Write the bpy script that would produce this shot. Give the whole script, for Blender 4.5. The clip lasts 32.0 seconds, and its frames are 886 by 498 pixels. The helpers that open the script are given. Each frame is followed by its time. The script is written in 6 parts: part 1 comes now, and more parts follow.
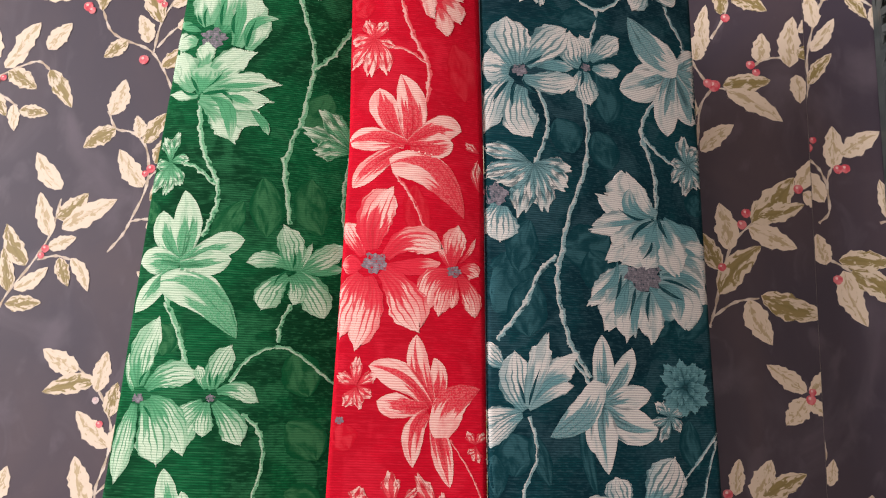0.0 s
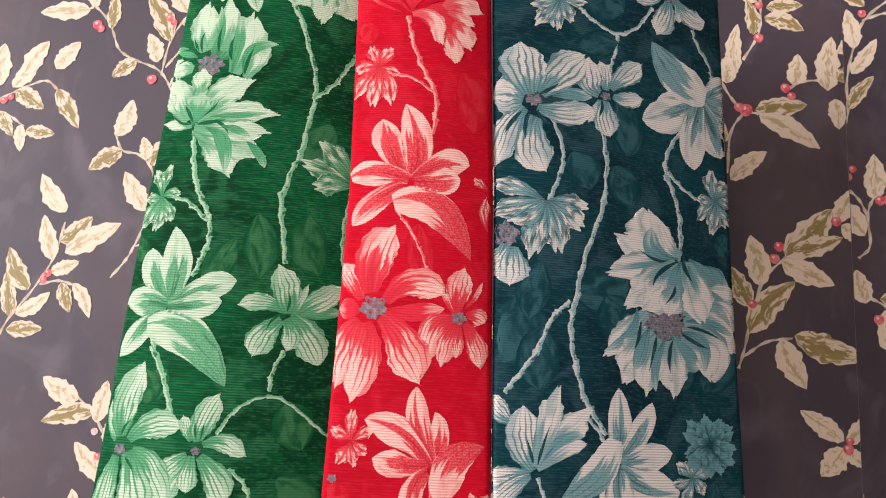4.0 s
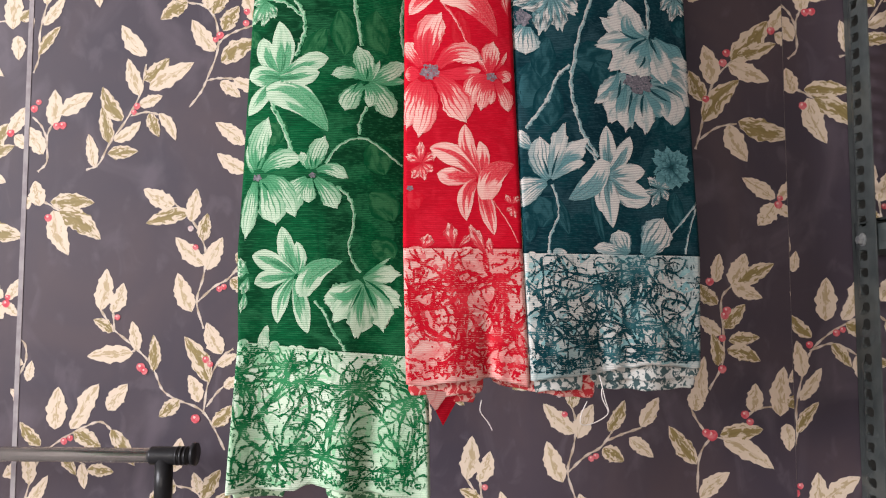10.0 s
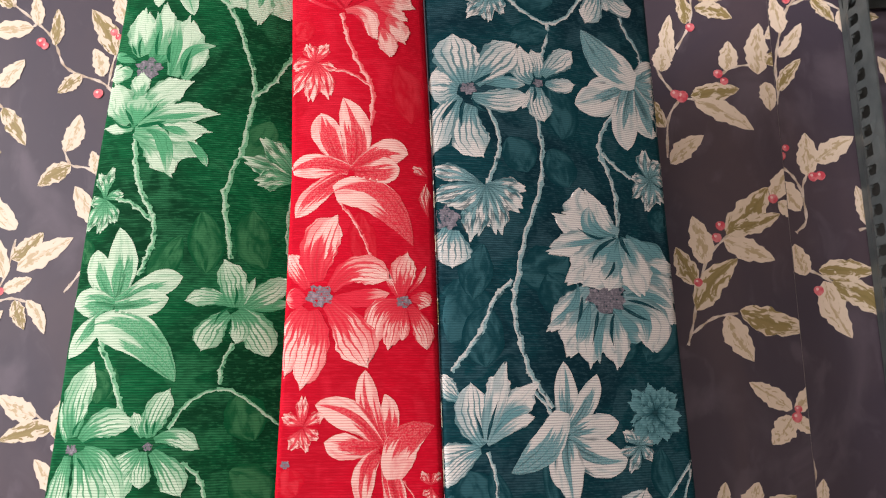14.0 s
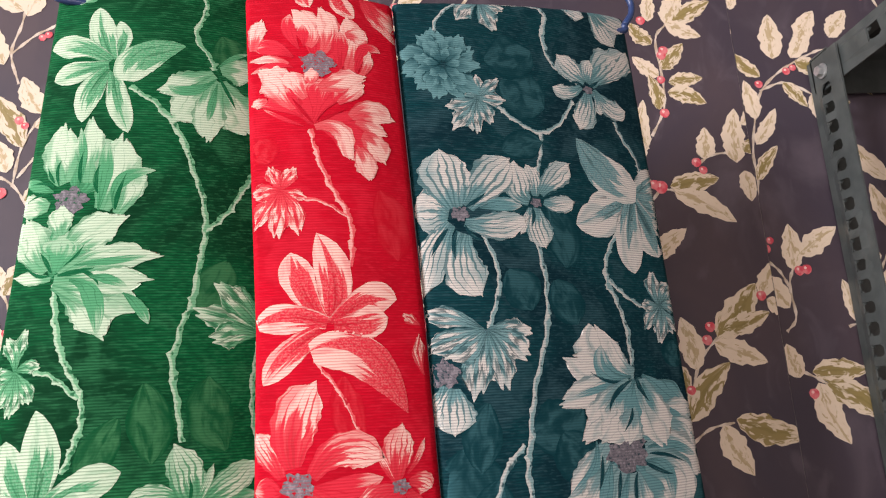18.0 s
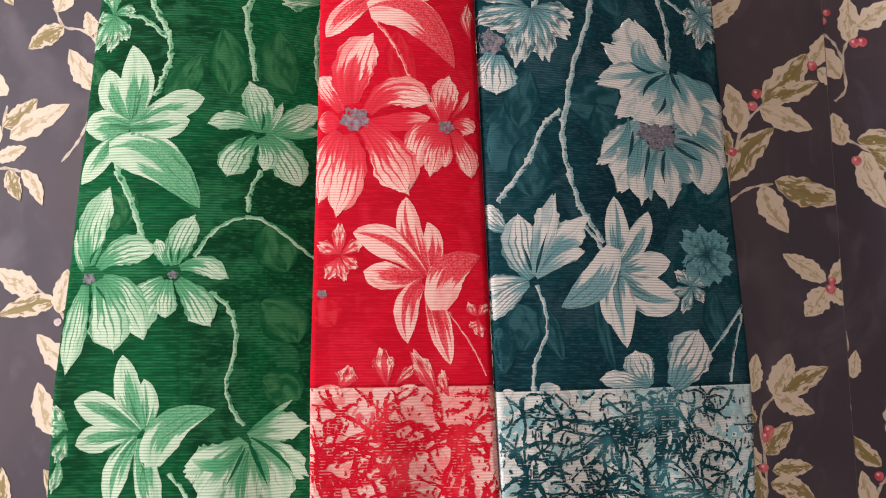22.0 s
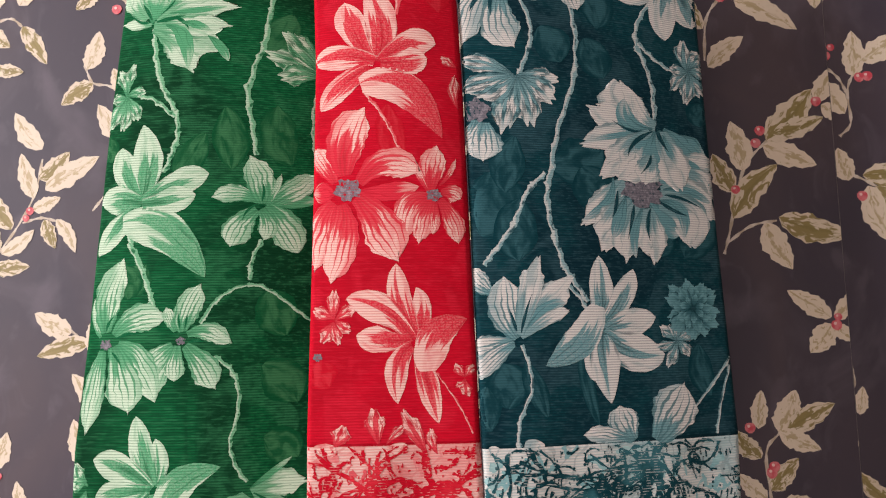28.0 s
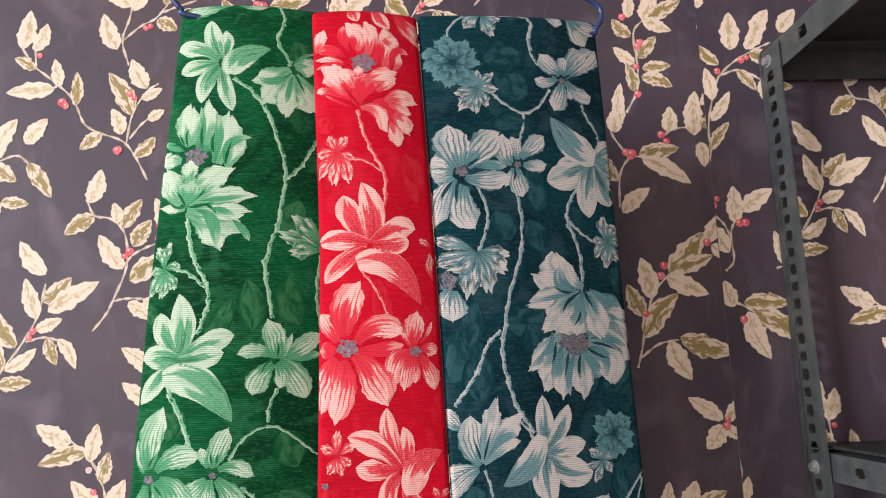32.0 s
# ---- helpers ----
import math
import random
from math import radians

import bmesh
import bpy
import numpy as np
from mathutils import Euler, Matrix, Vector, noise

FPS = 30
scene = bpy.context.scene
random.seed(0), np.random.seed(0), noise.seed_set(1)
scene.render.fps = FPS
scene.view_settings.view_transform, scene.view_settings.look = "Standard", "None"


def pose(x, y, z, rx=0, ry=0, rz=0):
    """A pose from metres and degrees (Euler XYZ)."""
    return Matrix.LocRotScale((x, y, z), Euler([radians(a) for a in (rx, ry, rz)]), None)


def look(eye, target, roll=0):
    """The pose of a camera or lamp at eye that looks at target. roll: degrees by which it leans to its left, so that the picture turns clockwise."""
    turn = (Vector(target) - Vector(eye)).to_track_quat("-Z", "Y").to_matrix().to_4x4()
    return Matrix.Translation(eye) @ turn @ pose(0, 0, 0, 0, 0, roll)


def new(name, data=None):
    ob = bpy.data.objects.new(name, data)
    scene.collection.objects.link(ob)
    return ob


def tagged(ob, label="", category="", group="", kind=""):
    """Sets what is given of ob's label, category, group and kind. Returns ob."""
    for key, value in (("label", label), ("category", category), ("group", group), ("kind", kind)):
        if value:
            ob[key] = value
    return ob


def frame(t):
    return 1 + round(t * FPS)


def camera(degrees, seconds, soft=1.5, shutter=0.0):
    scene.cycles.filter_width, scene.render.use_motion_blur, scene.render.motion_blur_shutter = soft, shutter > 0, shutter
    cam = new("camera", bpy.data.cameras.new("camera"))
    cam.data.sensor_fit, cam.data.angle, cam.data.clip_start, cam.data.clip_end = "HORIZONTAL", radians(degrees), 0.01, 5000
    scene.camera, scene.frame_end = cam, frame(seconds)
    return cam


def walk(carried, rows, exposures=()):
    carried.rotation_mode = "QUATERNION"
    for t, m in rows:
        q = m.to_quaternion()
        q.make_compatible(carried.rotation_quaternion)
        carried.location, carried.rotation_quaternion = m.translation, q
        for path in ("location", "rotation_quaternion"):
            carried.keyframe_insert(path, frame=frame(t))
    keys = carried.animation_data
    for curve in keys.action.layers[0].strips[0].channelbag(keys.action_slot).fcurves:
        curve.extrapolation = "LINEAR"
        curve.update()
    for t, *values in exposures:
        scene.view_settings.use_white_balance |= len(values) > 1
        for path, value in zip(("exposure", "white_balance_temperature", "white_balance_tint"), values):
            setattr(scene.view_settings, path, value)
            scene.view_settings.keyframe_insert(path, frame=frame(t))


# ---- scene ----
EXPOSURES = [(0.0, 0.09, 6500, 10), (2.0, 0.14, 6500, 10), (5.0, 0.24, 6650, 11), (6.0, 0.18, 6800, 11), (7.0, 0.42, 6650, 10), (8.0, 0.2, 6500, 10), (10.0, 0.09, 6250, 7), (12.0, 0.19, 6200, 8), (15.0, 0.23, 6500, 10), (18.0, 0.28, 6500, 10), (19.0, 0.16, 6500, 10), (20.0, 0.11, 6500, 10), (24.0, 0.07, 6500, 10), (24.5, 0.04, 6500, 10), (27.0, 0.03, 6500, 10), (28.0, 0.02, 6500, 10), (29.0, 0.06, 6500, 10), (31.0, 0.16, 6350, 10), (31.5, 0.23, 6350, 10), (32.0, 0.18, 6350, 10)]
cam = camera(64.08, 32.0, soft=1.2)
PATH = [
    (0, (-0.0352, -0.7752, 1.1171), (-0.0687, 0.2107, 1.2811), 2.02),
    (0.5, (-0.0067, -0.7633, 1.1122), (-0.0942, 0.2194, 1.2750), 1.11),
    (1, (0.0038, -0.7539, 1.1132), (-0.1239, 0.2235, 1.2818), 0.70),
    (1.5, (-0.0131, -0.7434, 1.1090), (-0.1287, 0.2306, 1.3036), 1.94),
    (2, (-0.0384, -0.6996, 1.1114), (-0.0759, 0.2770, 1.3235), 0.29),
    (2.5, (-0.0548, -0.6809, 1.1199), (-0.0611, 0.2945, 1.3405), 0.48),
    (4.5, (-0.0158, -0.7545, 1.1528), (-0.0999, 0.2289, 1.3137), 3.63),
    (5, (-0.0630, -0.7204, 1.1005), (-0.0659, 0.2524, 1.3323), -0.29),
    (5.5, (-0.0727, -0.6750, 1.1082), (0.0279, 0.2957, 1.3265), -0.56),
    (6, (-0.1089, -0.6838, 1.1287), (0.0394, 0.2840, 1.3320), -2.68),
    (6.5, (-0.0929, -0.6694, 1.1189), (0.0324, 0.3005, 1.3276), -2.42),
    (7, (-0.0600, -0.6682, 1.1066), (0.0165, 0.3096, 1.3014), -1.89),
    (7.5, (-0.0157, -0.7172, 1.0920), (-0.0176, 0.2649, 1.2803), -2.15),
    (8, (-0.0256, -0.7268, 1.0834), (-0.0306, 0.2587, 1.2529), -2.96),
    (8.5, (-0.0614, -0.7719, 1.0492), (-0.0690, 0.2155, 1.2072), -1.38),
    (9, (-0.0355, -0.8268, 1.0102), (-0.1026, 0.1644, 1.1246), -1.10),
    (9.5, (-0.0135, -0.8568, 0.9817), (-0.0874, 0.1369, 1.0660), -0.40),
    (10, (-0.0665, -0.9210, 0.9780), (-0.1019, 0.0761, 1.0450), -0.02),
    (10.5, (-0.0562, -0.9572, 0.9942), (-0.0470, 0.0382, 1.0897), -0.04),
    (11, (-0.0416, -0.9814, 1.0058), (-0.0399, 0.0131, 1.1104), 0.01),
    (11.5, (-0.0690, -0.9785, 1.0117), (-0.0492, 0.0162, 1.1118), -0.24),
    (12, (-0.0461, -0.9576, 1.0197), (-0.0268, 0.0372, 1.1190), -0.28),
    (12.5, (-0.0234, -0.9211, 1.0304), (-0.0281, 0.0727, 1.1414), -0.68),
    (13, (-0.0496, -0.8731, 1.0523), (-0.0263, 0.1196, 1.1707), -1.00),
    (13.5, (-0.0226, -0.8131, 1.0746), (0.0042, 0.1764, 1.2164), -0.86),
    (14, (0.0010, -0.7505, 1.1270), (-0.0337, 0.2302, 1.3195), -0.30),
    (14.5, (-0.0393, -0.7166, 1.1551), (0.0036, 0.2545, 1.3898), -1.30),
    (15, (-0.0549, -0.7063, 1.1816), (0.0136, 0.2594, 1.4323), -1.63),
    (15.5, (-0.0443, -0.7070, 1.2075), (0.0082, 0.2575, 1.4666), -2.42),
    (17.5, (-0.0480, -0.6932, 1.2342), (0.0277, 0.2727, 1.4818), -3.92),
    (18, (-0.0464, -0.6880, 1.2233), (0.0318, 0.2818, 1.4543), -3.39),
    (18.5, (-0.0365, -0.6876, 1.1911), (0.0113, 0.2883, 1.4041), -2.38),
    (19, (-0.0522, -0.6999, 1.1572), (-0.0357, 0.2845, 1.3321), -2.05),
    (19.5, (-0.0476, -0.7004, 1.1421), (-0.0281, 0.2855, 1.3088), -2.57),
    (20, (-0.0331, -0.7028, 1.1228), (-0.0439, 0.2838, 1.2856), -1.33),
    (20.5, (-0.0408, -0.7086, 1.1137), (-0.0487, 0.2795, 1.2671), -2.31),
    (21, (-0.0488, -0.7041, 1.0929), (-0.0489, 0.2856, 1.2361), -1.89),
    (21.5, (-0.0252, -0.6982, 1.0776), (-0.0445, 0.2940, 1.2002), -1.54),
    (22, (-0.0411, -0.7036, 1.0526), (-0.0528, 0.2889, 1.1738), -0.33),
    (22.5, (-0.0502, -0.7026, 1.0392), (-0.0618, 0.2922, 1.1402), -0.20),
    (23, (-0.0313, -0.7078, 1.0258), (-0.0707, 0.2864, 1.1263), 0.59),
    (23.5, (-0.0366, -0.7067, 1.0084), (-0.0656, 0.2909, 1.0707), -0.59),
    (24, (-0.0490, -0.7046, 0.9853), (-0.0782, 0.2945, 1.0175), -0.10),
    (24.5, (-0.0250, -0.7090, 0.9670), (-0.0814, 0.2890, 0.9955), -0.03),
    (26.5, (-0.0352, -0.7043, 0.9891), (-0.0755, 0.2938, 1.0340), 0.11),
    (27, (-0.0369, -0.7172, 1.0233), (-0.0751, 0.2796, 1.0936), -0.36),
    (27.5, (-0.0043, -0.7295, 1.0718), (-0.0672, 0.2626, 1.1806), -0.80),
    (28, (-0.0047, -0.7318, 1.0911), (-0.0750, 0.2583, 1.2124), -0.82),
    (28.5, (-0.0203, -0.7584, 1.1041), (-0.0312, 0.2326, 1.2374), -1.47),
    (29, (-0.0250, -0.8032, 1.1183), (-0.0084, 0.1872, 1.2556), -1.07),
    (29.5, (-0.0473, -0.8510, 1.1223), (-0.0215, 0.1391, 1.2609), -1.30),
    (30, (-0.0739, -0.8811, 1.1274), (-0.0376, 0.1078, 1.2716), -1.07),
    (30.5, (-0.0484, -0.8760, 1.1406), (-0.0138, 0.1110, 1.2971), -1.04),
    (31, (-0.0467, -0.8808, 1.1679), (-0.0102, 0.1003, 1.3579), -1.66),
    (31.5, (-0.0612, -0.8868, 1.1795), (-0.0145, 0.0911, 1.3834), -1.43),
    (32, (-0.0396, -0.8803, 1.1618), (-0.0047, 0.1026, 1.3425), -1.62),
]
walk(cam, [(t, look(eye, target, roll)) for t, eye, target, roll in PATH], EXPOSURES)

# ---- light: a wide daylit window on the left, an added front fill, dim room ----
world = bpy.data.worlds.new("daylight")
scene.world = world
world.use_nodes = True
wn = world.node_tree.nodes
sky = wn.new("ShaderNodeTexSky")
sky.sky_type, sky.sun_disc, sky.sun_elevation, sky.sun_rotation = "NISHITA", False, radians(40), radians(250)
world.node_tree.links.new(sky.outputs[0], wn["Background"].inputs[0])
wn["Background"].inputs[1].default_value = 0.12


def area_lamp(name, m, sx, sy, watts, colour):
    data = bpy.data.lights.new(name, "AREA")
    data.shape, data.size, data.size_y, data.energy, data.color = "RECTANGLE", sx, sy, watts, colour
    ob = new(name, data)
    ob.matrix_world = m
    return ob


area_lamp("window_daylight", look((-4.56, -3.30, 2.25), (0.0, -0.35, 1.15)), 1.8, 1.6, 440, (1.0, 0.95, 0.99))
# Added warm fill from an unseen spot, lifting the shaded wall and rack.
area_lamp("front_fill", look((-1.1, -4.42, 1.35), (0.0, 0.0, 1.25)), 1.5, 1.9, 56, (1.0, 0.84, 0.77))


# ---- materials ----
class Nodes:
    """Short hand for building a node material."""

    def __init__(self, name, rough=0.8, spec=0.3, metal=0.0):
        self.mat = bpy.data.materials.new(name)
        self.mat.use_nodes = True
        self.tree = self.mat.node_tree
        self.bsdf = self.tree.nodes["Principled BSDF"]
        self.bsdf.inputs["Roughness"].default_value = rough
        self.bsdf.inputs["Specular IOR Level"].default_value = spec
        self.bsdf.inputs["Metallic"].default_value = metal

    def node(self, kind, **inputs):
        n = self.tree.nodes.new("ShaderNode" + kind)
        for key, value in inputs.items():
            self.set(n.inputs[int(key[1:]) if key[0] == "i" and key[1:].isdigit() else key.replace("_", " ")], value)
        return n

    def set(self, socket, value):
        if isinstance(value, bpy.types.NodeSocket):
            self.tree.links.new(value, socket)
        elif isinstance(value, tuple) and len(value) == 3 and socket.type == "RGBA":
            socket.default_value = (*value, 1)
        else:
            socket.default_value = value

    def math(self, op, a, b=0.0, c=0.0):
        n = self.tree.nodes.new("ShaderNodeMath")
        n.operation = op
        for k, v in enumerate((a, b, c)):
            self.set(n.inputs[k], v)
        return n.outputs[0]

    def mix(self, fac, a, b):
        n = self.tree.nodes.new("ShaderNodeMix")
        n.data_type = "RGBA"
        self.set(n.inputs[0], fac), self.set(n.inputs[6], a), self.set(n.inputs[7], b)
        return n.outputs[2]

    def step(self, value, lo, hi):
        """0 below lo, 1 above hi, smooth between."""
        n = self.tree.nodes.new("ShaderNodeMapRange")
        n.interpolation_type = "SMOOTHSTEP"
        self.set(n.inputs[0], value), self.set(n.inputs[1], lo), self.set(n.inputs[2], hi)
        return n.outputs[0]

    def noise(self, scale, detail=3.0, vec=None, dist=0.0, rough=0.5):
        n = self.node("TexNoise", Scale=scale, Detail=detail, Distortion=dist, Roughness=rough)
        self.set(n.inputs["Vector"], self.place() if vec is None else vec)
        return n.outputs[0]

    def place(self):
        return self.node("NewGeometry").outputs["Position"]

    def axis(self, name, vec=None):
        return self.node("SeparateXYZ", Vector=self.place() if vec is None else vec).outputs[name]

    def stretch(self, sx, sy, sz, vec=None):
        n = self.node("Mapping", Vector=self.place() if vec is None else vec)
        n.inputs["Scale"].default_value = (sx, sy, sz)
        return n.outputs[0]

    def uv(self):
        s = self.node("SeparateXYZ", Vector=self.node("UVMap").outputs[0])
        return s.outputs[0], s.outputs[1]

    def island(self):
        return self.node("NewGeometry").outputs["Random Per Island"]

    def bump(self, height, strength=0.3, distance=0.001):
        n = self.node("Bump", Strength=strength, Distance=distance, Height=height)
        self.set(self.bsdf.inputs["Normal"], n.outputs[0])

    def done(self, colour):
        self.set(self.bsdf.inputs["Base Color"], colour)
        return self.mat


def weave(n):
    """Fine horizontal ribs of a crinkled chiffon, 0 to 1, a little irregular."""
    z = n.axis("Z")
    wob = n.noise(55.0, 2.0, n.stretch(1.0, 1.0, 3.0))
    ph = n.math("MULTIPLY_ADD", wob, 3.2, n.math("MULTIPLY", z, 2 * math.pi / 0.00172))
    return n.math("MULTIPLY_ADD", n.math("SINE", ph), 0.5, 0.5)


def plain(name, colour, colour2, rough=0.7, scale=30.0, metal=0.0, spec=0.3, bump=0.1):
    n = Nodes(name, rough, spec, metal)
    f = n.step(n.noise(scale, 4.0), 0.35, 0.65)
    n.bump(n.noise(scale * 12, 3.0), bump, 0.0005)
    return n.done(n.mix(f, colour, colour2))


def cloth_ground(name, base, deep, light):
    """Dyed chiffon: cloudy washes with soft brush edges and fine uneven ribs."""
    n = Nodes(name, 0.85, 0.06)
    cloud = n.noise(8.0, 5.0, dist=0.9, rough=0.6)
    col = n.mix(n.step(cloud, 0.44, 0.60), base, deep)
    blots = n.noise(21.0, 4.0, dist=1.4)
    col = n.mix(n.math("MULTIPLY", n.step(blots, 0.53, 0.62), 0.50), col, light)
    col = n.mix(n.math("MULTIPLY", n.step(n.noise(38.0, 4.0, dist=0.8), 0.55, 0.66), 0.45), col, deep)
    ribs = weave(n)
    streak = n.noise(150.0, 3.0, n.stretch(0.10, 1.0, 2.2))
    col = n.mix(n.math("MULTIPLY", n.step(streak, 0.50, 0.72), 0.26), col, light)
    slub = n.noise(620.0, 2.0, n.stretch(0.13, 1.0, 1.0))
    col = n.mix(n.math("MULTIPLY", n.step(slub, 0.50, 0.64), 0.40), col, deep)
    col = n.mix(n.math("MULTIPLY", n.step(slub, 0.48, 0.36), 0.34), col, light)
    col = n.mix(n.math("MULTIPLY", n.step(ribs, 0.3, 0.95), 0.60), col, deep)
    n.bump(ribs, 0.3, 0.0005)
    return n.done(col)


def cloth_border(name, pale, ink, mid):
    """Pale ground with a crackle of broken ink lines at two sizes."""
    n = Nodes(name, 0.82, 0.06)
    warp = n.node("TexNoise", Vector=n.place(), Scale=38.0, Detail=2.0)
    shift = n.node("VectorMath", i0=warp.outputs["Color"], i1=(0.5, 0.5, 0.5))
    shift.operation = "SUBTRACT"
    scaled = n.node("VectorMath", i0=shift.outputs[0])
    scaled.operation = "SCALE"
    scaled.inputs["Scale"].default_value = 0.030
    flat = n.stretch(1.0, 0.0, 1.0)
    add = n.node("VectorMath", i0=flat, i1=scaled.outputs[0])
    add.operation = "ADD"
    vec = add.outputs[0]

    def cracks(scale, width, seed, vec=vec):
        v = n.tree.nodes.new("ShaderNodeTexVoronoi")
        v.feature = "DISTANCE_TO_EDGE"
        moved = n.node("Mapping", Vector=vec)
        moved.inputs["Location"].default_value = (seed, 0, seed * 0.7)
        moved.inputs["Rotation"].default_value = (0, seed, 0)
        n.set(v.inputs["Vector"], moved.outputs[0]), n.set(v.inputs["Scale"], scale)
        w = n.math("MULTIPLY", n.step(n.noise(45.0 + seed * 7, 3.0), 0.30, 0.66), width)
        return n.math("SUBTRACT", 1.0, n.step(v.outputs["Distance"], n.math("MULTIPLY", w, 0.55), n.math("ADD", w, 0.012)))

    lines = n.math("MULTIPLY", cracks(60.0, 0.05, 2.9), 0.30)
    blot = n.step(n.noise(30.0, 4.0, dist=1.3), 0.52, 0.64)
    tone = n.mix(n.step(n.noise(16.0, 3.0), 0.45, 0.72), pale, mid)
    col = n.mix(n.math("MULTIPLY", blot, 0.70), tone, mid)
    col = n.mix(lines, col, ink)
    ribs = weave(n)
    col = n.mix(n.math("MULTIPLY", n.step(ribs, 0.35, 0.95), 0.55), col, mid)
    n.bump(ribs, 0.4, 0.0006)
    return n.done(col)


def painted_paper(name, base, warm, pale):
    """Satin printed wallpaper: brushed grey-violet ground with cloudy washes."""
    n = Nodes(name, 0.62, 0.36)
    col = n.mix(n.step(n.noise(5.0, 4.0, n.stretch(1.0, 1.0, 0.8), dist=0.7), 0.35, 0.70), base, warm)
    col = n.mix(n.math("MULTIPLY", n.step(n.noise(9.0, 5.0, n.stretch(1.0, 1.0, 0.7), dist=1.2), 0.50, 0.72), 0.55), col, pale)
    col = n.mix(n.math("MULTIPLY", n.step(n.noise(30.0, 4.0, n.stretch(1.0, 1.0, 0.6), dist=0.6), 0.55, 0.70), 0.35), col, pale)
    col = n.mix(n.math("MULTIPLY", n.step(n.noise(22.0, 3.0, n.stretch(1.0, 1.0, 0.05)), 0.52, 0.66), 0.30), col, base)
    col = n.mix(n.math("MULTIPLY", n.noise(160.0, 3.0), 0.18), col, base)
    n.bump(n.noise(700.0, 2.0), 0.12, 0.0003)
    return n.done(col)


def paper_leaf(name, light, shade, dark, amount):
    """A leaf painted light with a darker middle vein and side patches."""
    n = Nodes(name, 0.60, 0.30)
    u, v = n.uv()
    rnd = n.island()
    vec = n.node("CombineXYZ", X=n.math("MULTIPLY", u, 2.2), Y=n.math("MULTIPLY_ADD", v, 1.1, n.math("MULTIPLY", rnd, 40.0)), Z=n.math("MULTIPLY", rnd, 17.0)).outputs[0]
    patch = n.noise(2.4, 3.0, vec, dist=0.9)
    side = n.math("MULTIPLY", n.math("SUBTRACT", n.math("ABSOLUTE", v), 0.55), -0.25)
    shadefac = n.step(n.math("ADD", patch, side), 0.605 - amount, 0.695 - amount)
    col = n.mix(shadefac, light, shade)
    vein = n.math("SUBTRACT", 1.0, n.step(n.math("ABSOLUTE", n.math("MULTIPLY_ADD", n.noise(3.0, 2.0, vec), 0.5, n.math("SUBTRACT", v, 0.25))), 0.03, 0.14))
    vein = n.math("MULTIPLY", vein, n.step(n.math("ABSOLUTE", n.math("SUBTRACT", u, 0.45)), 0.5, 0.30))
    col = n.mix(n.math("MULTIPLY", vein, 0.38), col, dark)
    col = n.mix(n.math("MULTIPLY", n.noise(260.0, 2.0), 0.22), col, shade)
    return n.done(col)


PAPER = painted_paper("wallpaper_ground", (0.043, 0.033, 0.047), (0.070, 0.048, 0.055), (0.124, 0.100, 0.119))
CREAM = paper_leaf("cream_leaf", (0.68, 0.565, 0.445), (0.44, 0.34, 0.20), (0.38, 0.28, 0.13), 0.03)
OLIVE = paper_leaf("olive_leaf", (0.67, 0.555, 0.43), (0.25, 0.19, 0.07), (0.16, 0.12, 0.035), 0.14)
TWIG = plain("paper_twig", (0.62, 0.54, 0.46), (0.42, 0.33, 0.24), 0.85, 90.0)
BERRY = plain("red_berry", (0.56, 0.06, 0.085), (0.62, 0.19, 0.20), 0.8, 160.0)
PALE = plain("pale_berry", (0.62, 0.52, 0.50), (0.45, 0.33, 0.32), 0.8, 160.0)
SHINE = plain("berry_shine", (0.75, 0.50, 0.46), (0.70, 0.45, 0.42), 0.8, 160.0)
SEAM = plain("paper_edge", (0.34, 0.31, 0.31), (0.25, 0.22, 0.23), 0.85, 60.0)
PLASTER = plain("room_plaster", (0.27, 0.24, 0.22), (0.24, 0.21, 0.195), 0.9, 6.0)
FLOOR = plain("floor_cement", (0.20, 0.18, 0.17), (0.26, 0.24, 0.22), 0.6, 8.0)
STEEL = plain("grey_green_paint", (0.040, 0.047, 0.046), (0.060, 0.068, 0.066), 0.45, 45.0, 0.0, 0.5, 0.15)
# Steel coloured darker to carry the shade beneath the shelves.
SHADED_STEEL = plain("shelf_shade_steel", (0.018, 0.02, 0.02), (0.028, 0.03, 0.03), 0.55, 40.0)
BOLT = plain("zinc_bolt", (0.45, 0.46, 0.45), (0.30, 0.31, 0.31), 0.35, 120.0, 0.6, 0.5)
CHROME = plain("chrome_tube", (0.84, 0.83, 0.82), (0.78, 0.77, 0.76), 0.22, 40.0, 0.85, 0.5, 0.02)
BLACK = plain("black_plastic", (0.012, 0.012, 0.013), (0.018, 0.018, 0.02), 0.35, 80.0)
BLUE = plain("navy_plastic", (0.018, 0.035, 0.105), (0.022, 0.045, 0.13), 0.3, 60.0, 0.0, 0.5)
THREAD = plain("white_thread", (0.75, 0.70, 0.66), (0.68, 0.63, 0.6), 0.9, 300.0)
GREEN = cloth_ground("green_chiffon", (0.004, 0.094, 0.030), (0.002, 0.032, 0.011), (0.028, 0.165, 0.066))
RED = cloth_ground("red_chiffon", (0.48, 0.003, 0.017), (0.37, 0.003, 0.013), (0.56, 0.016, 0.036))
TEAL = cloth_ground("teal_chiffon", (0.004, 0.040, 0.048), (0.003, 0.019, 0.027), (0.034, 0.082, 0.098))
GREEN_EDGE = cloth_border("green_border", (0.62, 0.70, 0.57), (0.005, 0.10, 0.03), (0.36, 0.55, 0.36))
RED_EDGE = cloth_border("red_border", (0.64, 0.41, 0.36), (0.50, 0.005, 0.018), (0.60, 0.17, 0.16))
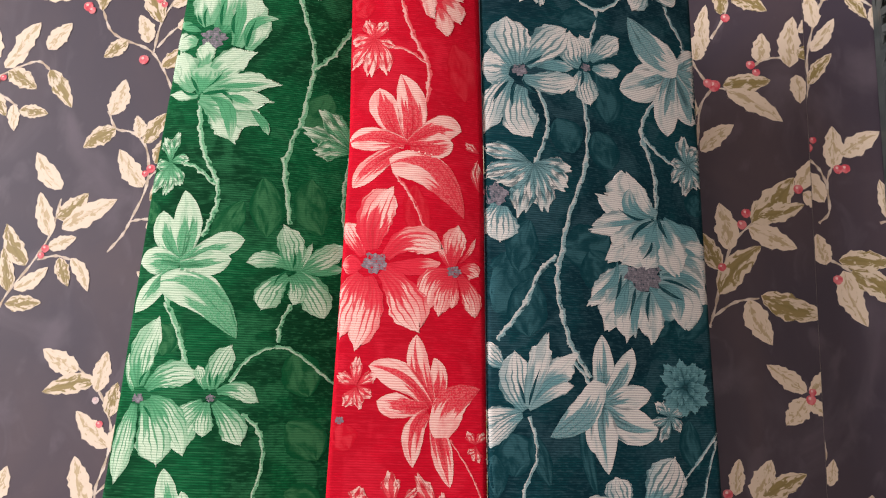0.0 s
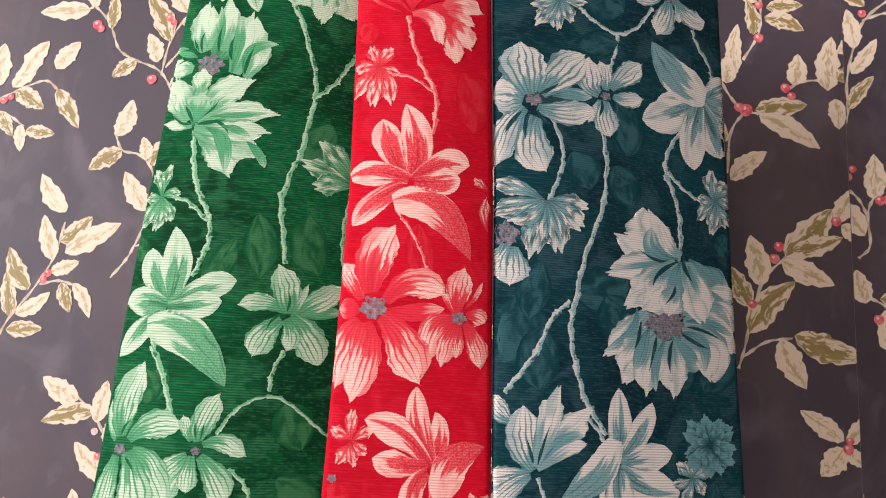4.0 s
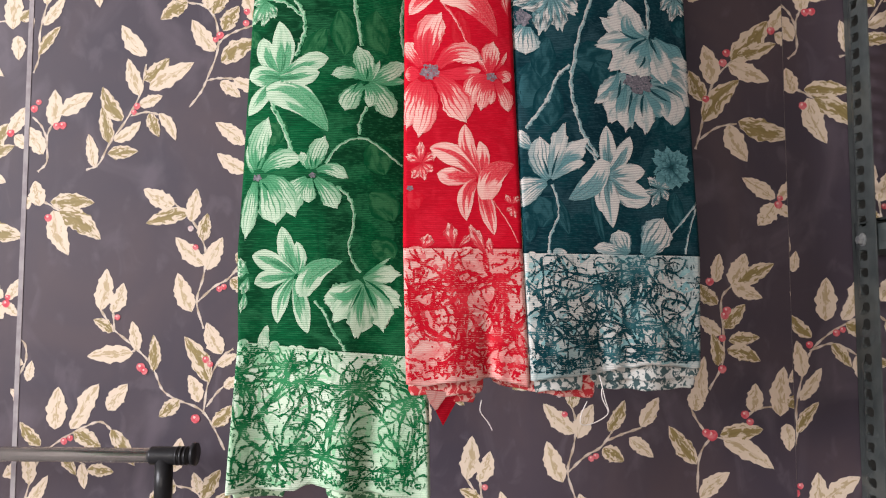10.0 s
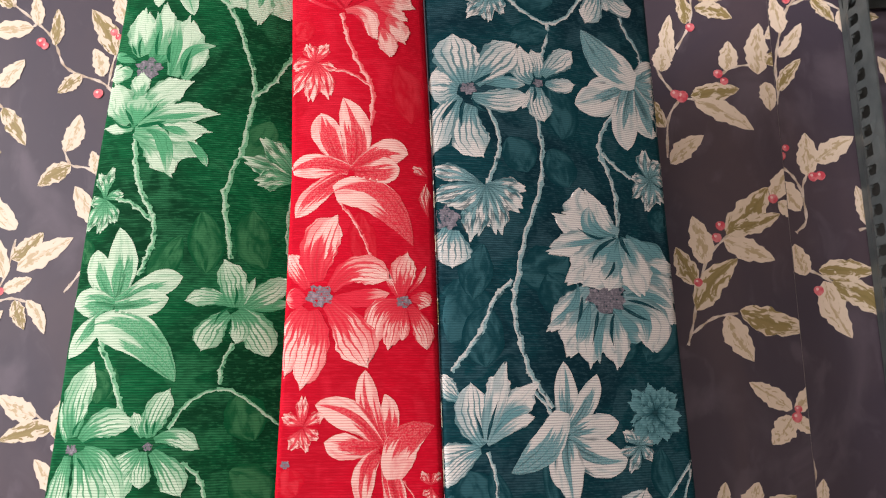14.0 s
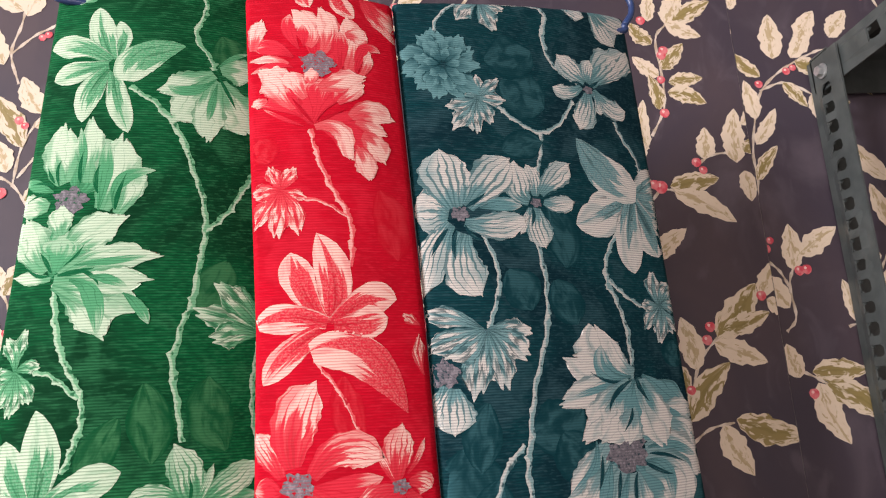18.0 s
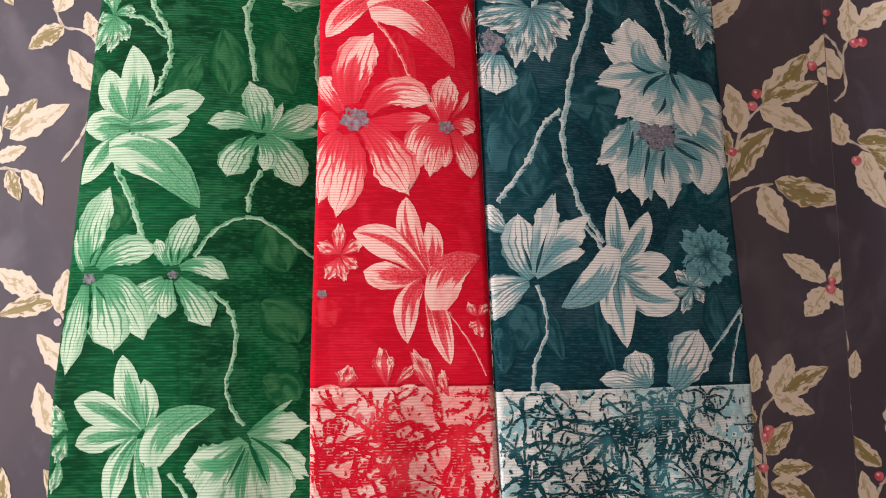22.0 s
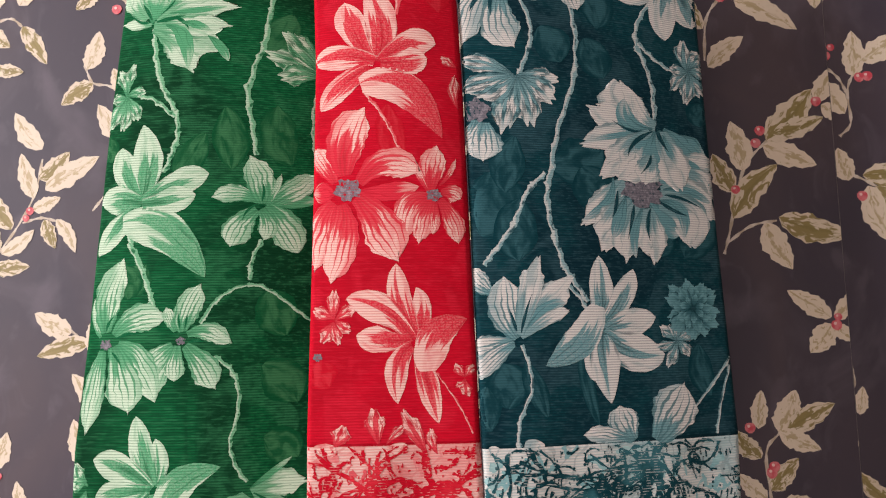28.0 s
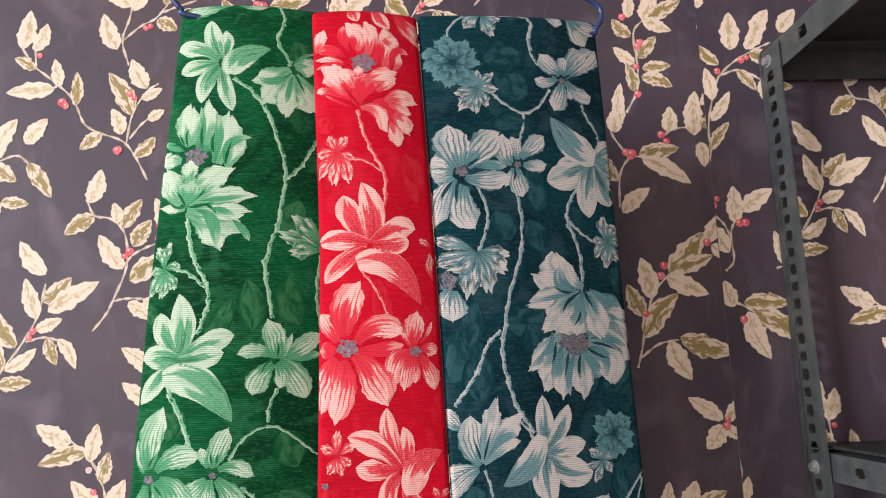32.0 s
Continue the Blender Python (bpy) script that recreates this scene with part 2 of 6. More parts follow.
TEAL_EDGE = cloth_border("teal_border", (0.57, 0.54, 0.50), (0.005, 0.05, 0.06), (0.25, 0.36, 0.36))


def hem_ink(name, pale, ink):
    """The border's print seen narrow on a folded hem: broken dark blots on pale."""
    n = Nodes(name, 0.82, 0.06)
    blots = n.step(n.noise(230.0, 3.0, n.stretch(0.8, 0.2, 0.8), dist=0.8), 0.47, 0.53)
    return n.done(n.mix(n.math("MULTIPLY", blots, 0.9), pale, ink))


GREEN_HEM = hem_ink("green_hem", (0.52, 0.68, 0.48), (0.006, 0.11, 0.033))
RED_HEM = hem_ink("red_hem", (0.74, 0.40, 0.35), (0.52, 0.006, 0.020))
TEAL_HEM = hem_ink("teal_hem", (0.60, 0.60, 0.56), (0.006, 0.055, 0.065))


# ---- building helpers ----
def finish(bm, name, mats, smooth=False):
    me = bpy.data.meshes.new(name)
    bm.to_mesh(me)
    bm.free()
    for m in mats if isinstance(mats, (list, tuple)) else [mats]:
        me.materials.append(m)
    if smooth:
        for p in me.polygons:
            p.use_smooth = True
    return me


def part(name, bm, material, parent, label="", smooth=False):
    ob = new(name, finish(bm, name, material, smooth))
    ob.parent = parent
    return tagged(ob, label)


def box(bm, x0, x1, y0, y1, z0, z1, bevel=0.0):
    made = bmesh.ops.create_cube(bm, size=1.0, matrix=Matrix.Translation(((x0 + x1) / 2, (y0 + y1) / 2, (z0 + z1) / 2)) @ Matrix.Diagonal((x1 - x0, y1 - y0, z1 - z0, 1)))
    if bevel:
        edges = {e for v in made["verts"] for e in v.link_edges}
        bmesh.ops.bevel(bm, geom=list(edges), offset=bevel, segments=2, affect="EDGES", profile=0.6)
    return bm


def tube(bm, points, radius, sides=10, closed_ends=True):
    """A round tube along points."""
    rings = []
    pts = [Vector(p) for p in points]
    side = None
    for k, p in enumerate(pts):
        d = (pts[min(k + 1, len(pts) - 1)] - pts[max(k - 1, 0)]).normalized()
        if side is None:
            side = d.orthogonal().normalized()
        side = (side - d * side.dot(d)).normalized()
        up = d.cross(side)
        r = radius(k / (len(pts) - 1)) if callable(radius) else radius
        rings.append([bm.verts.new(p + (side * math.cos(a) + up * math.sin(a)) * r) for a in (2 * math.pi * j / sides for j in range(sides))])
    for a, b in zip(rings, rings[1:]):
        for j in range(sides):
            bm.faces.new((a[j], a[(j + 1) % sides], b[(j + 1) % sides], b[j]))
    if closed_ends:
        bm.faces.new(rings[0][::-1]), bm.faces.new(rings[-1])
    return bm


def spline(points, steps=8):
    """Catmull-Rom through points of any dimension."""
    p = [np.array(q, float) for q in points]
    p = [2 * p[0] - p[1]] + p + [2 * p[-1] - p[-2]]
    out = []
    for k in range(1, len(p) - 2):
        for s in range(steps):
            t = s / steps
            out.append(0.5 * (2 * p[k] + (p[k + 1] - p[k - 1]) * t + (2 * p[k - 1] - 5 * p[k] + 4 * p[k + 1] - p[k + 2]) * t**2 + (3 * p[k] - p[k - 1] - 3 * p[k + 1] + p[k + 2]) * t**3))
    out.append(p[-2])
    return out


# ---- the room ----
def slab(name, x0, x1, y0, y1, z0, z1, mat):
    ob = new(name, finish(box(bmesh.new(), x0, x1, y0, y1, z0, z1), name, mat))
    return tagged(ob, kind="structure")


floor = slab("floor", -4.8, 1.9, -4.6, 0.12, -0.1, 0.0, FLOOR)
ceiling = slab("ceiling", -4.8, 1.9, -4.6, 0.12, 3.6, 3.7, PLASTER)
wall_north = slab("wall_north", -4.8, 1.9, 0.0, 0.12, 0.0, 3.6, PLASTER)
wall_east = slab("wall_east", 1.8, 1.9, -4.6, 0.0, 0.0, 3.6, PLASTER)


def wall_with_opening(name, along, fixed0, fixed1, a0, a1, h0, h1, o0, o1, z0, z1):
    """A wall along x or y with one opening through it."""
    bm = bmesh.new()
    for p, q, r, s in ((a0, o0, h0, h1), (o1, a1, h0, h1), (o0, o1, h0, z0), (o0, o1, z1, h1)):
        if q > p and s > r:
            if along == "y":
                box(bm, fixed0, fixed1, p, q, r, s)
            else:
                box(bm, p, q, fixed0, fixed1, r, s)
    return tagged(new(name, finish(bm, name, PLASTER)), kind="structure")


wall_west = wall_with_opening("wall_west", "y", -4.8, -4.7, -4.6, 0.0, 0.0, 3.6, -4.22, -2.38, 1.40, 3.10)
# The opening behind the added fill is made up too.
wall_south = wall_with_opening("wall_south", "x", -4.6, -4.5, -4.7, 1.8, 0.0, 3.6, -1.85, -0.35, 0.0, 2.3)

# ---- wallpaper: strips with a printed holly pattern that do not quite match at the seams ----
STRIP, REPEAT = 0.506, 0.641


class Sprig:
    """One printed holly sprig, in millimetres from the strip's edge and from 1 m up."""

    made = []

    def __init__(self, late=False):
        self.shapes, self.late = [], late
        Sprig.made.append(self)

    def leaf(self, bx, bz, tx, tz, w, mat):
        self.shapes.append(("leaf", (bx, bz, tx, tz, w), mat))

    def stem(self, *points):
        self.shapes.append(("stem", points, TWIG))

    def berry(self, x, z, r, mat=None):
        self.shapes.append(("berry", (x, z, r), mat or BERRY))

    def mesh(self, rng):
        """The sprig as flat printed shapes; x, z in metres, y towards the room."""
        mats = [TWIG, CREAM, OLIVE, BERRY, PALE, SHINE]
        bm = bmesh.new()
        uv = bm.loops.layers.uv.new("UVMap")

        def sheet(grid, uvs, mat):
            rows = [[bm.verts.new(q) for q in row] for row in grid]
            for i in range(len(rows) - 1):
                for j in range(len(rows[0]) - 1):
                    quad = (rows[i][j], rows[i + 1][j], rows[i + 1][j + 1], rows[i][j + 1])
                    f = bm.faces.new(quad)
                    f.material_index = mats.index(mat)
                    for loop, c in zip(f.loops, (uvs[i][j], uvs[i + 1][j], uvs[i + 1][j + 1], uvs[i][j + 1])):
                        loop[uv].uv = c

        level = 0.0002
        for kind, data, mat in sorted(self.shapes, key=lambda s: ("stem", "leaf", "berry").index(s[0])):
            level += 0.00003
            if kind == "leaf":
                b, t = Vector((data[0], data[1])) / 1000, Vector((data[2], data[3])) / 1000
                d, n = t - b, Vector((b.y - t.y, t.x - b.x)).normalized()
                half, bend = data[4] / 2000 * 1.08, rng.uniform(-0.07, 0.07) * d.length
                ph, teeth = rng.uniform(0, 6.28), rng.uniform(4.0, 6.0)
                grid, uvs = [], []
                for i in range(15):
                    u = i / 14
                    w = half * (math.sin(math.pi * u**0.85) ** 0.72) * (1 - 0.18 * u) + 0.0002
                    mid = b + d * u + n * bend * math.sin(math.pi * u)
                    row, ruv = [], []
                    for j in range(5):
                        v = j / 2 - 1
                        k = 1 + (0.10 * math.sin(teeth * 6.28 * u + ph + (1.7 if v > 0 else 0)) + 0.07 * math.sin(17.3 * u + ph * 2.1) if abs(v) == 1 else 0)
                        q = mid + n * w * v * k
                        row.append((q.x, -level, q.y))
                        ruv.append((u, v))
                    grid.append(row), uvs.append(ruv)
                sheet(grid, uvs, mat)
            elif kind == "stem":
                pts = spline([(x / 1000, z / 1000) for x, z in data], 5)
                grid, uvs = [], []
                for i, p in enumerate(pts):
                    q0, q1 = pts[max(i - 1, 0)], pts[min(i + 1, len(pts) - 1)]
                    d = Vector((q1[0] - q0[0], q1[1] - q0[1])).normalized()
                    w = 0.0013 * (1 + 0.45 * math.sin(i * 1.9 + len(pts)))
                    grid.append([(p[0] - d.y * w, -level, p[1] + d.x * w), (p[0] + d.y * w, -level, p[1] - d.x * w)])
                    uvs.append([(i / len(pts), -1), (i / len(pts), 1)])
                sheet(grid, uvs, mat)
            else:
                for r, m, dx, dz, dy in ((data[2] * 0.82, mat, 0, 0, 0), (data[2] * 0.24, SHINE, -0.2 * data[2], 0.25 * data[2], 0.00002)):
                    ring = [bm.verts.new(((data[0] + dx + r * math.cos(a) * 1.02) / 1000, -level - dy, (data[1] + dz + r * (1 + 0.08 * math.sin(3 * a)) * math.sin(a)) / 1000)) for a in (6.28319 * k / 14 for k in range(14))]
                    f = bm.faces.new(ring)
                    f.material_index = mats.index(m)
        return bm, mats


s = Sprig()  # A
s.stem((5, 280), (12, 303), (12, 336), (21, 377), (33, 408), (58, 431), (93, 450), (113, 456), (127, 446))
s.stem((31, 408), (55, 417), (72, 414), (94, 400))
s.leaf(34, 425, 5, 455, 17, OLIVE)
s.leaf(73, 447, 101, 487, 20, CREAM)
s.leaf(77, 443, 114, 422, 22, OLIVE)
s.leaf(127, 446, 159, 400, 20, OLIVE)
s.leaf(21, 375, 15, 421, 19, CREAM)
s.leaf(17, 346, 45, 387, 16, CREAM)
s.leaf(12, 306, 40, 344, 15, OLIVE)
s.leaf(59, 417, 82, 388, 16, OLIVE)
s.leaf(89, 402, 94, 370, 14, CREAM)
s.leaf(97, 395, 132, 392, 16, OLIVE)
s.berry(65, 431, 5.5)
s.berry(73, 435, 4.7)
s.berry(31, 416, 5.5)
s.leaf(52, 446, 55, 501, 27, CREAM)
s.leaf(85, 464, 109, 505, 23, CREAM)
s.leaf(122, 471, 147, 505, 22, CREAM)
s = Sprig()  # B
s.stem((220, 231), (235, 251), (243, 269), (257, 310), (253, 351), (235, 371), (214, 376), (203, 397))
s.stem((243, 267), (258, 270), (280, 269), (306, 263))
s.stem((254, 312), (266, 326), (286, 336), (308, 343))
s.leaf(207, 392, 219, 436, 23, CREAM)
s.leaf(214, 376, 178, 352, 22, OLIVE)
s.leaf(249, 359, 272, 396, 20, OLIVE)
s.leaf(243, 365, 237, 392, 15, CREAM)
s.leaf(253, 307, 221, 351, 23, CREAM)
s.leaf(264, 335, 285, 369, 22, OLIVE)
s.leaf(262, 292, 310, 322, 27, OLIVE)
s.leaf(262, 266, 289, 244, 17, CREAM)
s.leaf(279, 268, 323, 253, 17, CREAM)
s.leaf(305, 348, 289, 397, 20, CREAM)
s.berry(260, 329, 6.3)
s.berry(254, 323, 4.7)
s.berry(296, 361, 5.5)
s.berry(295, 345, 5.5)
s = Sprig()  # C
s.stem((82, 147), (99, 155), (113, 183), (135, 215), (153, 251), (160, 291))
s.stem((141, 220), (162, 225), (180, 221))
s.leaf(159, 302, 125, 345, 22, CREAM)
s.leaf(158, 268, 191, 298, 23, OLIVE)
s.leaf(153, 247, 135, 298, 20, CREAM)
s.leaf(165, 256, 225, 292, 25, CREAM)
s.leaf(152, 234, 183, 247, 16, CREAM)
s.leaf(129, 213, 101, 260, 22, OLIVE)
s.leaf(113, 183, 101, 232, 18, OLIVE)
s.leaf(119, 186, 155, 212, 17, CREAM)
s.leaf(93, 151, 84, 196, 16, CREAM)
s.leaf(111, 169, 152, 172, 18, OLIVE)
s.leaf(166, 223, 180, 191, 16, OLIVE)
s.leaf(180, 223, 203, 186, 15, CREAM)
s.berry(149, 233, 5.5)
s.berry(145, 225, 4.7)
s = Sprig()  # D
s.stem((16, 145), (28, 159), (27, 191), (34, 210), (43, 223))
s.stem((27, 189), (19, 207), (6, 220))
s.leaf(34, 208, 36, 257, 23, CREAM)
s.leaf(44, 223, 88, 252, 23, CREAM)
s.leaf(23, 169, -9, 208, 23, CREAM)
s.berry(8, 231, 6.3)
s.berry(14, 240, 4.7)
s.berry(40, 207, 6.3)
s.berry(48, 208, 6.3)
s = Sprig(True)  # E
s.stem((387, 405), (410, 421), (436, 426))
s.leaf(424, 424, 448, 376, 26, CREAM)
s.leaf(438, 429, 507, 409, 28, OLIVE)
s = Sprig()  # E2
s.stem((9, 108), (29, 103), (48, 92))
s.leaf(35, 104, 95, 103, 23, OLIVE)
s.leaf(47, 92, 105, 54, 28, OLIVE)
s.leaf(39, 93, 62, 33, 27, CREAM)
s.leaf(21, 99, 13, 133, 22, CREAM)
s.leaf(9, 108, -15, 95, 19, CREAM)
s.berry(33, 83, 6.3)
s = Sprig()  # F
s.stem((194, 108), (221, 87), (238, 61), (247, 34), (244, 3), (236, -29), (246, -64))
s.stem((237, -29), (259, -9), (278, 2), (293, 22))
s.leaf(203, 99, 161, 121, 23, CREAM)
s.leaf(223, 90, 166, 75, 22, OLIVE)
s.leaf(226, 77, 233, 121, 20, CREAM)
s.leaf(243, 51, 248, 88, 18, OLIVE)
s.leaf(245, 19, 206, 56, 22, CREAM)
s.leaf(249, 13, 269, 56, 22, CREAM)
s.leaf(230, -42, 210, 9, 24, CREAM)
s.leaf(280, 0, 307, -15, 20, OLIVE)
s.stem((286, 10), (304, 18), (330, 27))
s.leaf(288, 22, 309, 61, 17, OLIVE)
s.leaf(329, 28, 352, 65, 19, CREAM)
s.leaf(314, 14, 344, -10, 18, CREAM)
s.berry(226, 68, 4.7, PALE)
s.berry(233, 43, 4.7)
s.berry(266, -12, 4.7)
s.berry(272, -9, 4.7)
s = Sprig()  # G
s.stem((127, -66), (156, -89), (176, -108), (184, -123), (194, -144), (213, -156), (242, -167), (259, -186), (277, -220))
s.stem((108, -39), (127, -68))
s.stem((125, -42), (127, -66))
s.stem((248, -174), (254, -133), (270, -102), (286, -90))
s.stem((252, -165), (267, -145), (284, -131))
s.stem((156, -92), (147, -96))
s.leaf(108, -40, 115, 15, 24, CREAM)
s.leaf(124, -43, 138, -4, 20, CREAM)
s.leaf(125, -68, 99, -52, 15, OLIVE)
s.leaf(159, -93, 151, -54, 16, CREAM)
s.leaf(153, -96, 92, -100, 23, CREAM)
s.leaf(181, -119, 180, -72, 16, OLIVE)
s.leaf(216, -156, 190, -178, 19, OLIVE)
s.leaf(242, -159, 228, -124, 19, CREAM)
s.leaf(255, -133, 221, -74, 25, OLIVE)
s.leaf(271, -97, 250, -56, 23, CREAM)
s.leaf(266, -112, 291, -97, 14, CREAM)
s.leaf(261, -189, 285, -163, 19, OLIVE)
s.leaf(275, -140, 295, -127, 14, CREAM)
s.berry(131, -49, 4.7)
s.berry(164, -114, 7.0)
s.berry(169, -119, 5.5)
s.berry(250, -104, 5.5)
s.berry(256, -110, 4.7)
s.berry(238, -180, 7.0)
s = Sprig(True)  # H
s.stem((382, 393), (389, 416), (398, 456), (411, 488), (432, 509), (466, 539), (493, 562), (512, 559), (516, 537), (507, 514))
s.leaf(406, 478, 396, 531, 25, CREAM)
s.leaf(395, 456, 376, 497, 22, OLIVE)
s.leaf(393, 429, 440, 484, 28, OLIVE)
s.leaf(427, 504, 479, 482, 24, CREAM)
s.leaf(431, 509, 479, 562, 33, OLIVE)
s.leaf(438, 516, 489, 532, 20, OLIVE)
s.leaf(483, 549, 502, 584, 20, CREAM)
s.leaf(488, 545, 513, 530, 17, CREAM)
s.berry(425, 520, 6.3)
s.berry(420, 507, 6.3)
s.berry(483, 549, 6.3)
s.berry(397, 459, 5.5)
s = Sprig(True)  # I
s.stem((393, 666), (378, 642), (374, 597))
s.stem((393, 666), (410, 664))
s.leaf(404, 668, 458, 676, 23, OLIVE)
s.leaf(408, 662, 470, 627, 23, CREAM)
s.leaf(377, 590, 415, 622, 21, CREAM)
s.leaf(374, 632, 340, 679, 22, OLIVE)
s.leaf(487, 683, 490, 649, 19, CREAM)
s.berry(394, 668, 8.6)
s.berry(387, 671, 6.3)
s.stem((386, 671), (372, 693), (365, 716))
s.stem((436, 691), (455, 702), (483, 704))
s.leaf(445, 697, 450, 733, 21, CREAM)
s.leaf(374, 698, 377, 731, 21, CREAM)
s.leaf(480, 692, 486, 754, 25, CREAM)
s.leaf(490, 704, 505, 719, 16, OLIVE)
s.berry(436, 694, 6.3)
s.berry(442, 685, 5.5)
s = Sprig(True)  # J
s.stem((425, 217), (410, 197), (412, 147), (409, 115), (392, 84))
s.leaf(404, 220, 409, 257, 16, CREAM)
s.leaf(423, 217, 442, 257, 25, CREAM)
s.leaf(431, 218, 478, 244, 22, OLIVE)
s.leaf(423, 217, 462, 200, 19, CREAM)
s.leaf(405, 192, 382, 218, 19, OLIVE)
s.leaf(413, 161, 440, 192, 19, OLIVE)
s.leaf(408, 153, 381, 177, 17, CREAM)
s.leaf(418, 146, 457, 150, 17, OLIVE)
s.leaf(416, 135, 457, 120, 20, OLIVE)
s.leaf(404, 114, 397, 155, 16, OLIVE)
s.leaf(384, 69, 387, 126, 17, CREAM)
s.berry(396, 221, 6.3)
s.berry(417, 184, 6.3)
s.berry(414, 178, 6.3)
s.berry(410, 149, 5.5)
s.berry(409, 110, 6.3)
s = Sprig(True)  # K
s.leaf(482, 328, 441, 355, 20, CREAM)
s.leaf(486, 325, 510, 356, 16, CREAM)
s.leaf(484, 321, 503, 304, 14, CREAM)
s.leaf(481, 321, 459, 293, 23, CREAM)
s.berry(486, 320, 6.3)
s.berry(488, 328, 4.7)


s = Sprig()  # M
s.leaf(13, 508, 18, 535, 13, CREAM)
s = Sprig()  # L
s.leaf(296, 180, 256, 210, 21, CREAM)
s.leaf(300, 143, 259, 168, 20, CREAM)


def hang_strip(name, x0, shift, start=0.0, end=STRIP, early=(0.0, 0.0), late=(0.0, 0.0)):
    """One strip of wallpaper from floor to ceiling, its sprigs repeated up the strip and trimmed at its edges.
    early, late: how far the first and the second half of the print slip along and up the strip."""
    strip = new(name, finish(box(bmesh.new(), start, end - 0.0006, -0.0006, 0.0, 0.0, 3.6), name, PAPER))
    strip.location = (x0, 0.0, 0.0)
    strip.parent = wall_north
    for k, sprig in enumerate(Sprig.made):
        meshes = []
        for wrap in (0.0, -STRIP, STRIP):
            slip = (0.0, 0.0) if wrap else late if sprig.late else early
            bm, mats = sprig.mesh(random.Random(k))
            bmesh.ops.translate(bm, verts=bm.verts, vec=(wrap + slip[0], -0.0006, 1.0 + slip[1]))
            for co, no in (((start, 0, 0), (-1, 0, 0)), ((end - 0.0006, 0, 0), (1, 0, 0))):
                bmesh.ops.bisect_plane(bm, geom=bm.verts[:] + bm.edges[:] + bm.faces[:], plane_co=co, plane_no=no, clear_outer=True)
            if len(bm.faces) > 2:
                meshes.append(finish(bm, "holly_sprig", mats))
            else:
                bm.free()
        for me in meshes:
            for r in (-1, 0, 1):
                z = shift + r * REPEAT
                ob = new("holly_sprig", me)
                ob.parent = strip
                ob.location = (0, 0, z)
    return strip


hang_strip("wallpaper_strip", -1.165, 0.29)
hang_strip("wallpaper_strip", -0.659, 0.0, late=(0.024, -0.009))
hang_strip("wallpaper_strip", -0.153, -0.224, 0.0, 0.498, early=(-0.024, 0.009))
hang_strip("wallpaper_strip", 0.335, 0.142, 0.010, late=(0.024, -0.009))
hang_strip("wallpaper_strip", 0.841, 0.142, late=(0.024, -0.009))
seam = part("paper_seam", box(bmesh.new(), -0.663, -0.6565, -0.0014, 0.0, 0.0, 3.6), SEAM, wall_north, "pale lifted wallpaper edge at a seam")


# ---- slotted-angle rack against the wall ----
def slotted_leg(length, width, fold, slots, first, pitch=0.0212, tall_slot=0.0):
    """A folded angle along z: a slotted face in the y-z plane from y = 0 to -width, and a plain leg of that fold along x."""
    low, high = (0.32, 0.68) if tall_slot else (0.355, 0.645)
    cuts = [0.0, length]
    holes = []
    for k in range(slots):
        tall = tall_slot or (0.0135 if k % 2 else 0.0115)
        c = first + k * pitch
        if c + tall < length:
            holes.append((c - tall / 2, c + tall / 2))
            cuts += holes[-1]
    cuts = sorted(cuts)
    bm = bmesh.new()
    line = [(fold, 0.0), (0.0, 0.0), (0.0, -width * low), (0.0, -width * high), (0.0, -width)]
    verts = [[bm.verts.new((x, y, z)) for x, y in line] for z in cuts]
    for i in range(len(cuts) - 1):
        for j in range(4):
            if j == 2 and any(abs(cuts[i] - h[0]) < 1e-6 for h in holes):
                a, b, c, d = (v.co for v in (verts[i][2], verts[i][3], verts[i + 1][3], verts[i + 1][2]))
                for corner, p, q in ((verts[i][2], b, d), (verts[i][3], c, a), (verts[i + 1][3], d, b), (verts[i + 1][2], a, c)):
                    bm.faces.new((corner, bm.verts.new(corner.co.lerp(p, 0.22)), bm.verts.new(corner.co.lerp(q, 0.22))))
                continue
            bm.faces.new((verts[i][j], verts[i][j + 1], verts[i + 1][j + 1], verts[i + 1][j]))
    bm.normal_update()
    bmesh.ops.solidify(bm, geom=bm.faces[:], thickness=0.002)
    bmesh.ops.recalc_face_normals(bm, faces=bm.faces)
    return bm


def hex_bolt(bm, place, along, radius, depth):
    m = Matrix.Translation(place) @ Vector((0, 0, 1)).rotation_difference(Vector(along)).to_matrix().to_4x4()
    bmesh.ops.create_cone(bm, cap_ends=True, segments=6, radius1=radius, radius2=radius * 0.92, depth=depth, matrix=m)
    bmesh.ops.create_cone(bm, cap_ends=True, segments=16, radius1=radius * 1.35, radius2=radius * 1.35, depth=depth * 0.25, matrix=m @ Matrix.Translation((0, 0, -depth * 0.5)))
    return bm


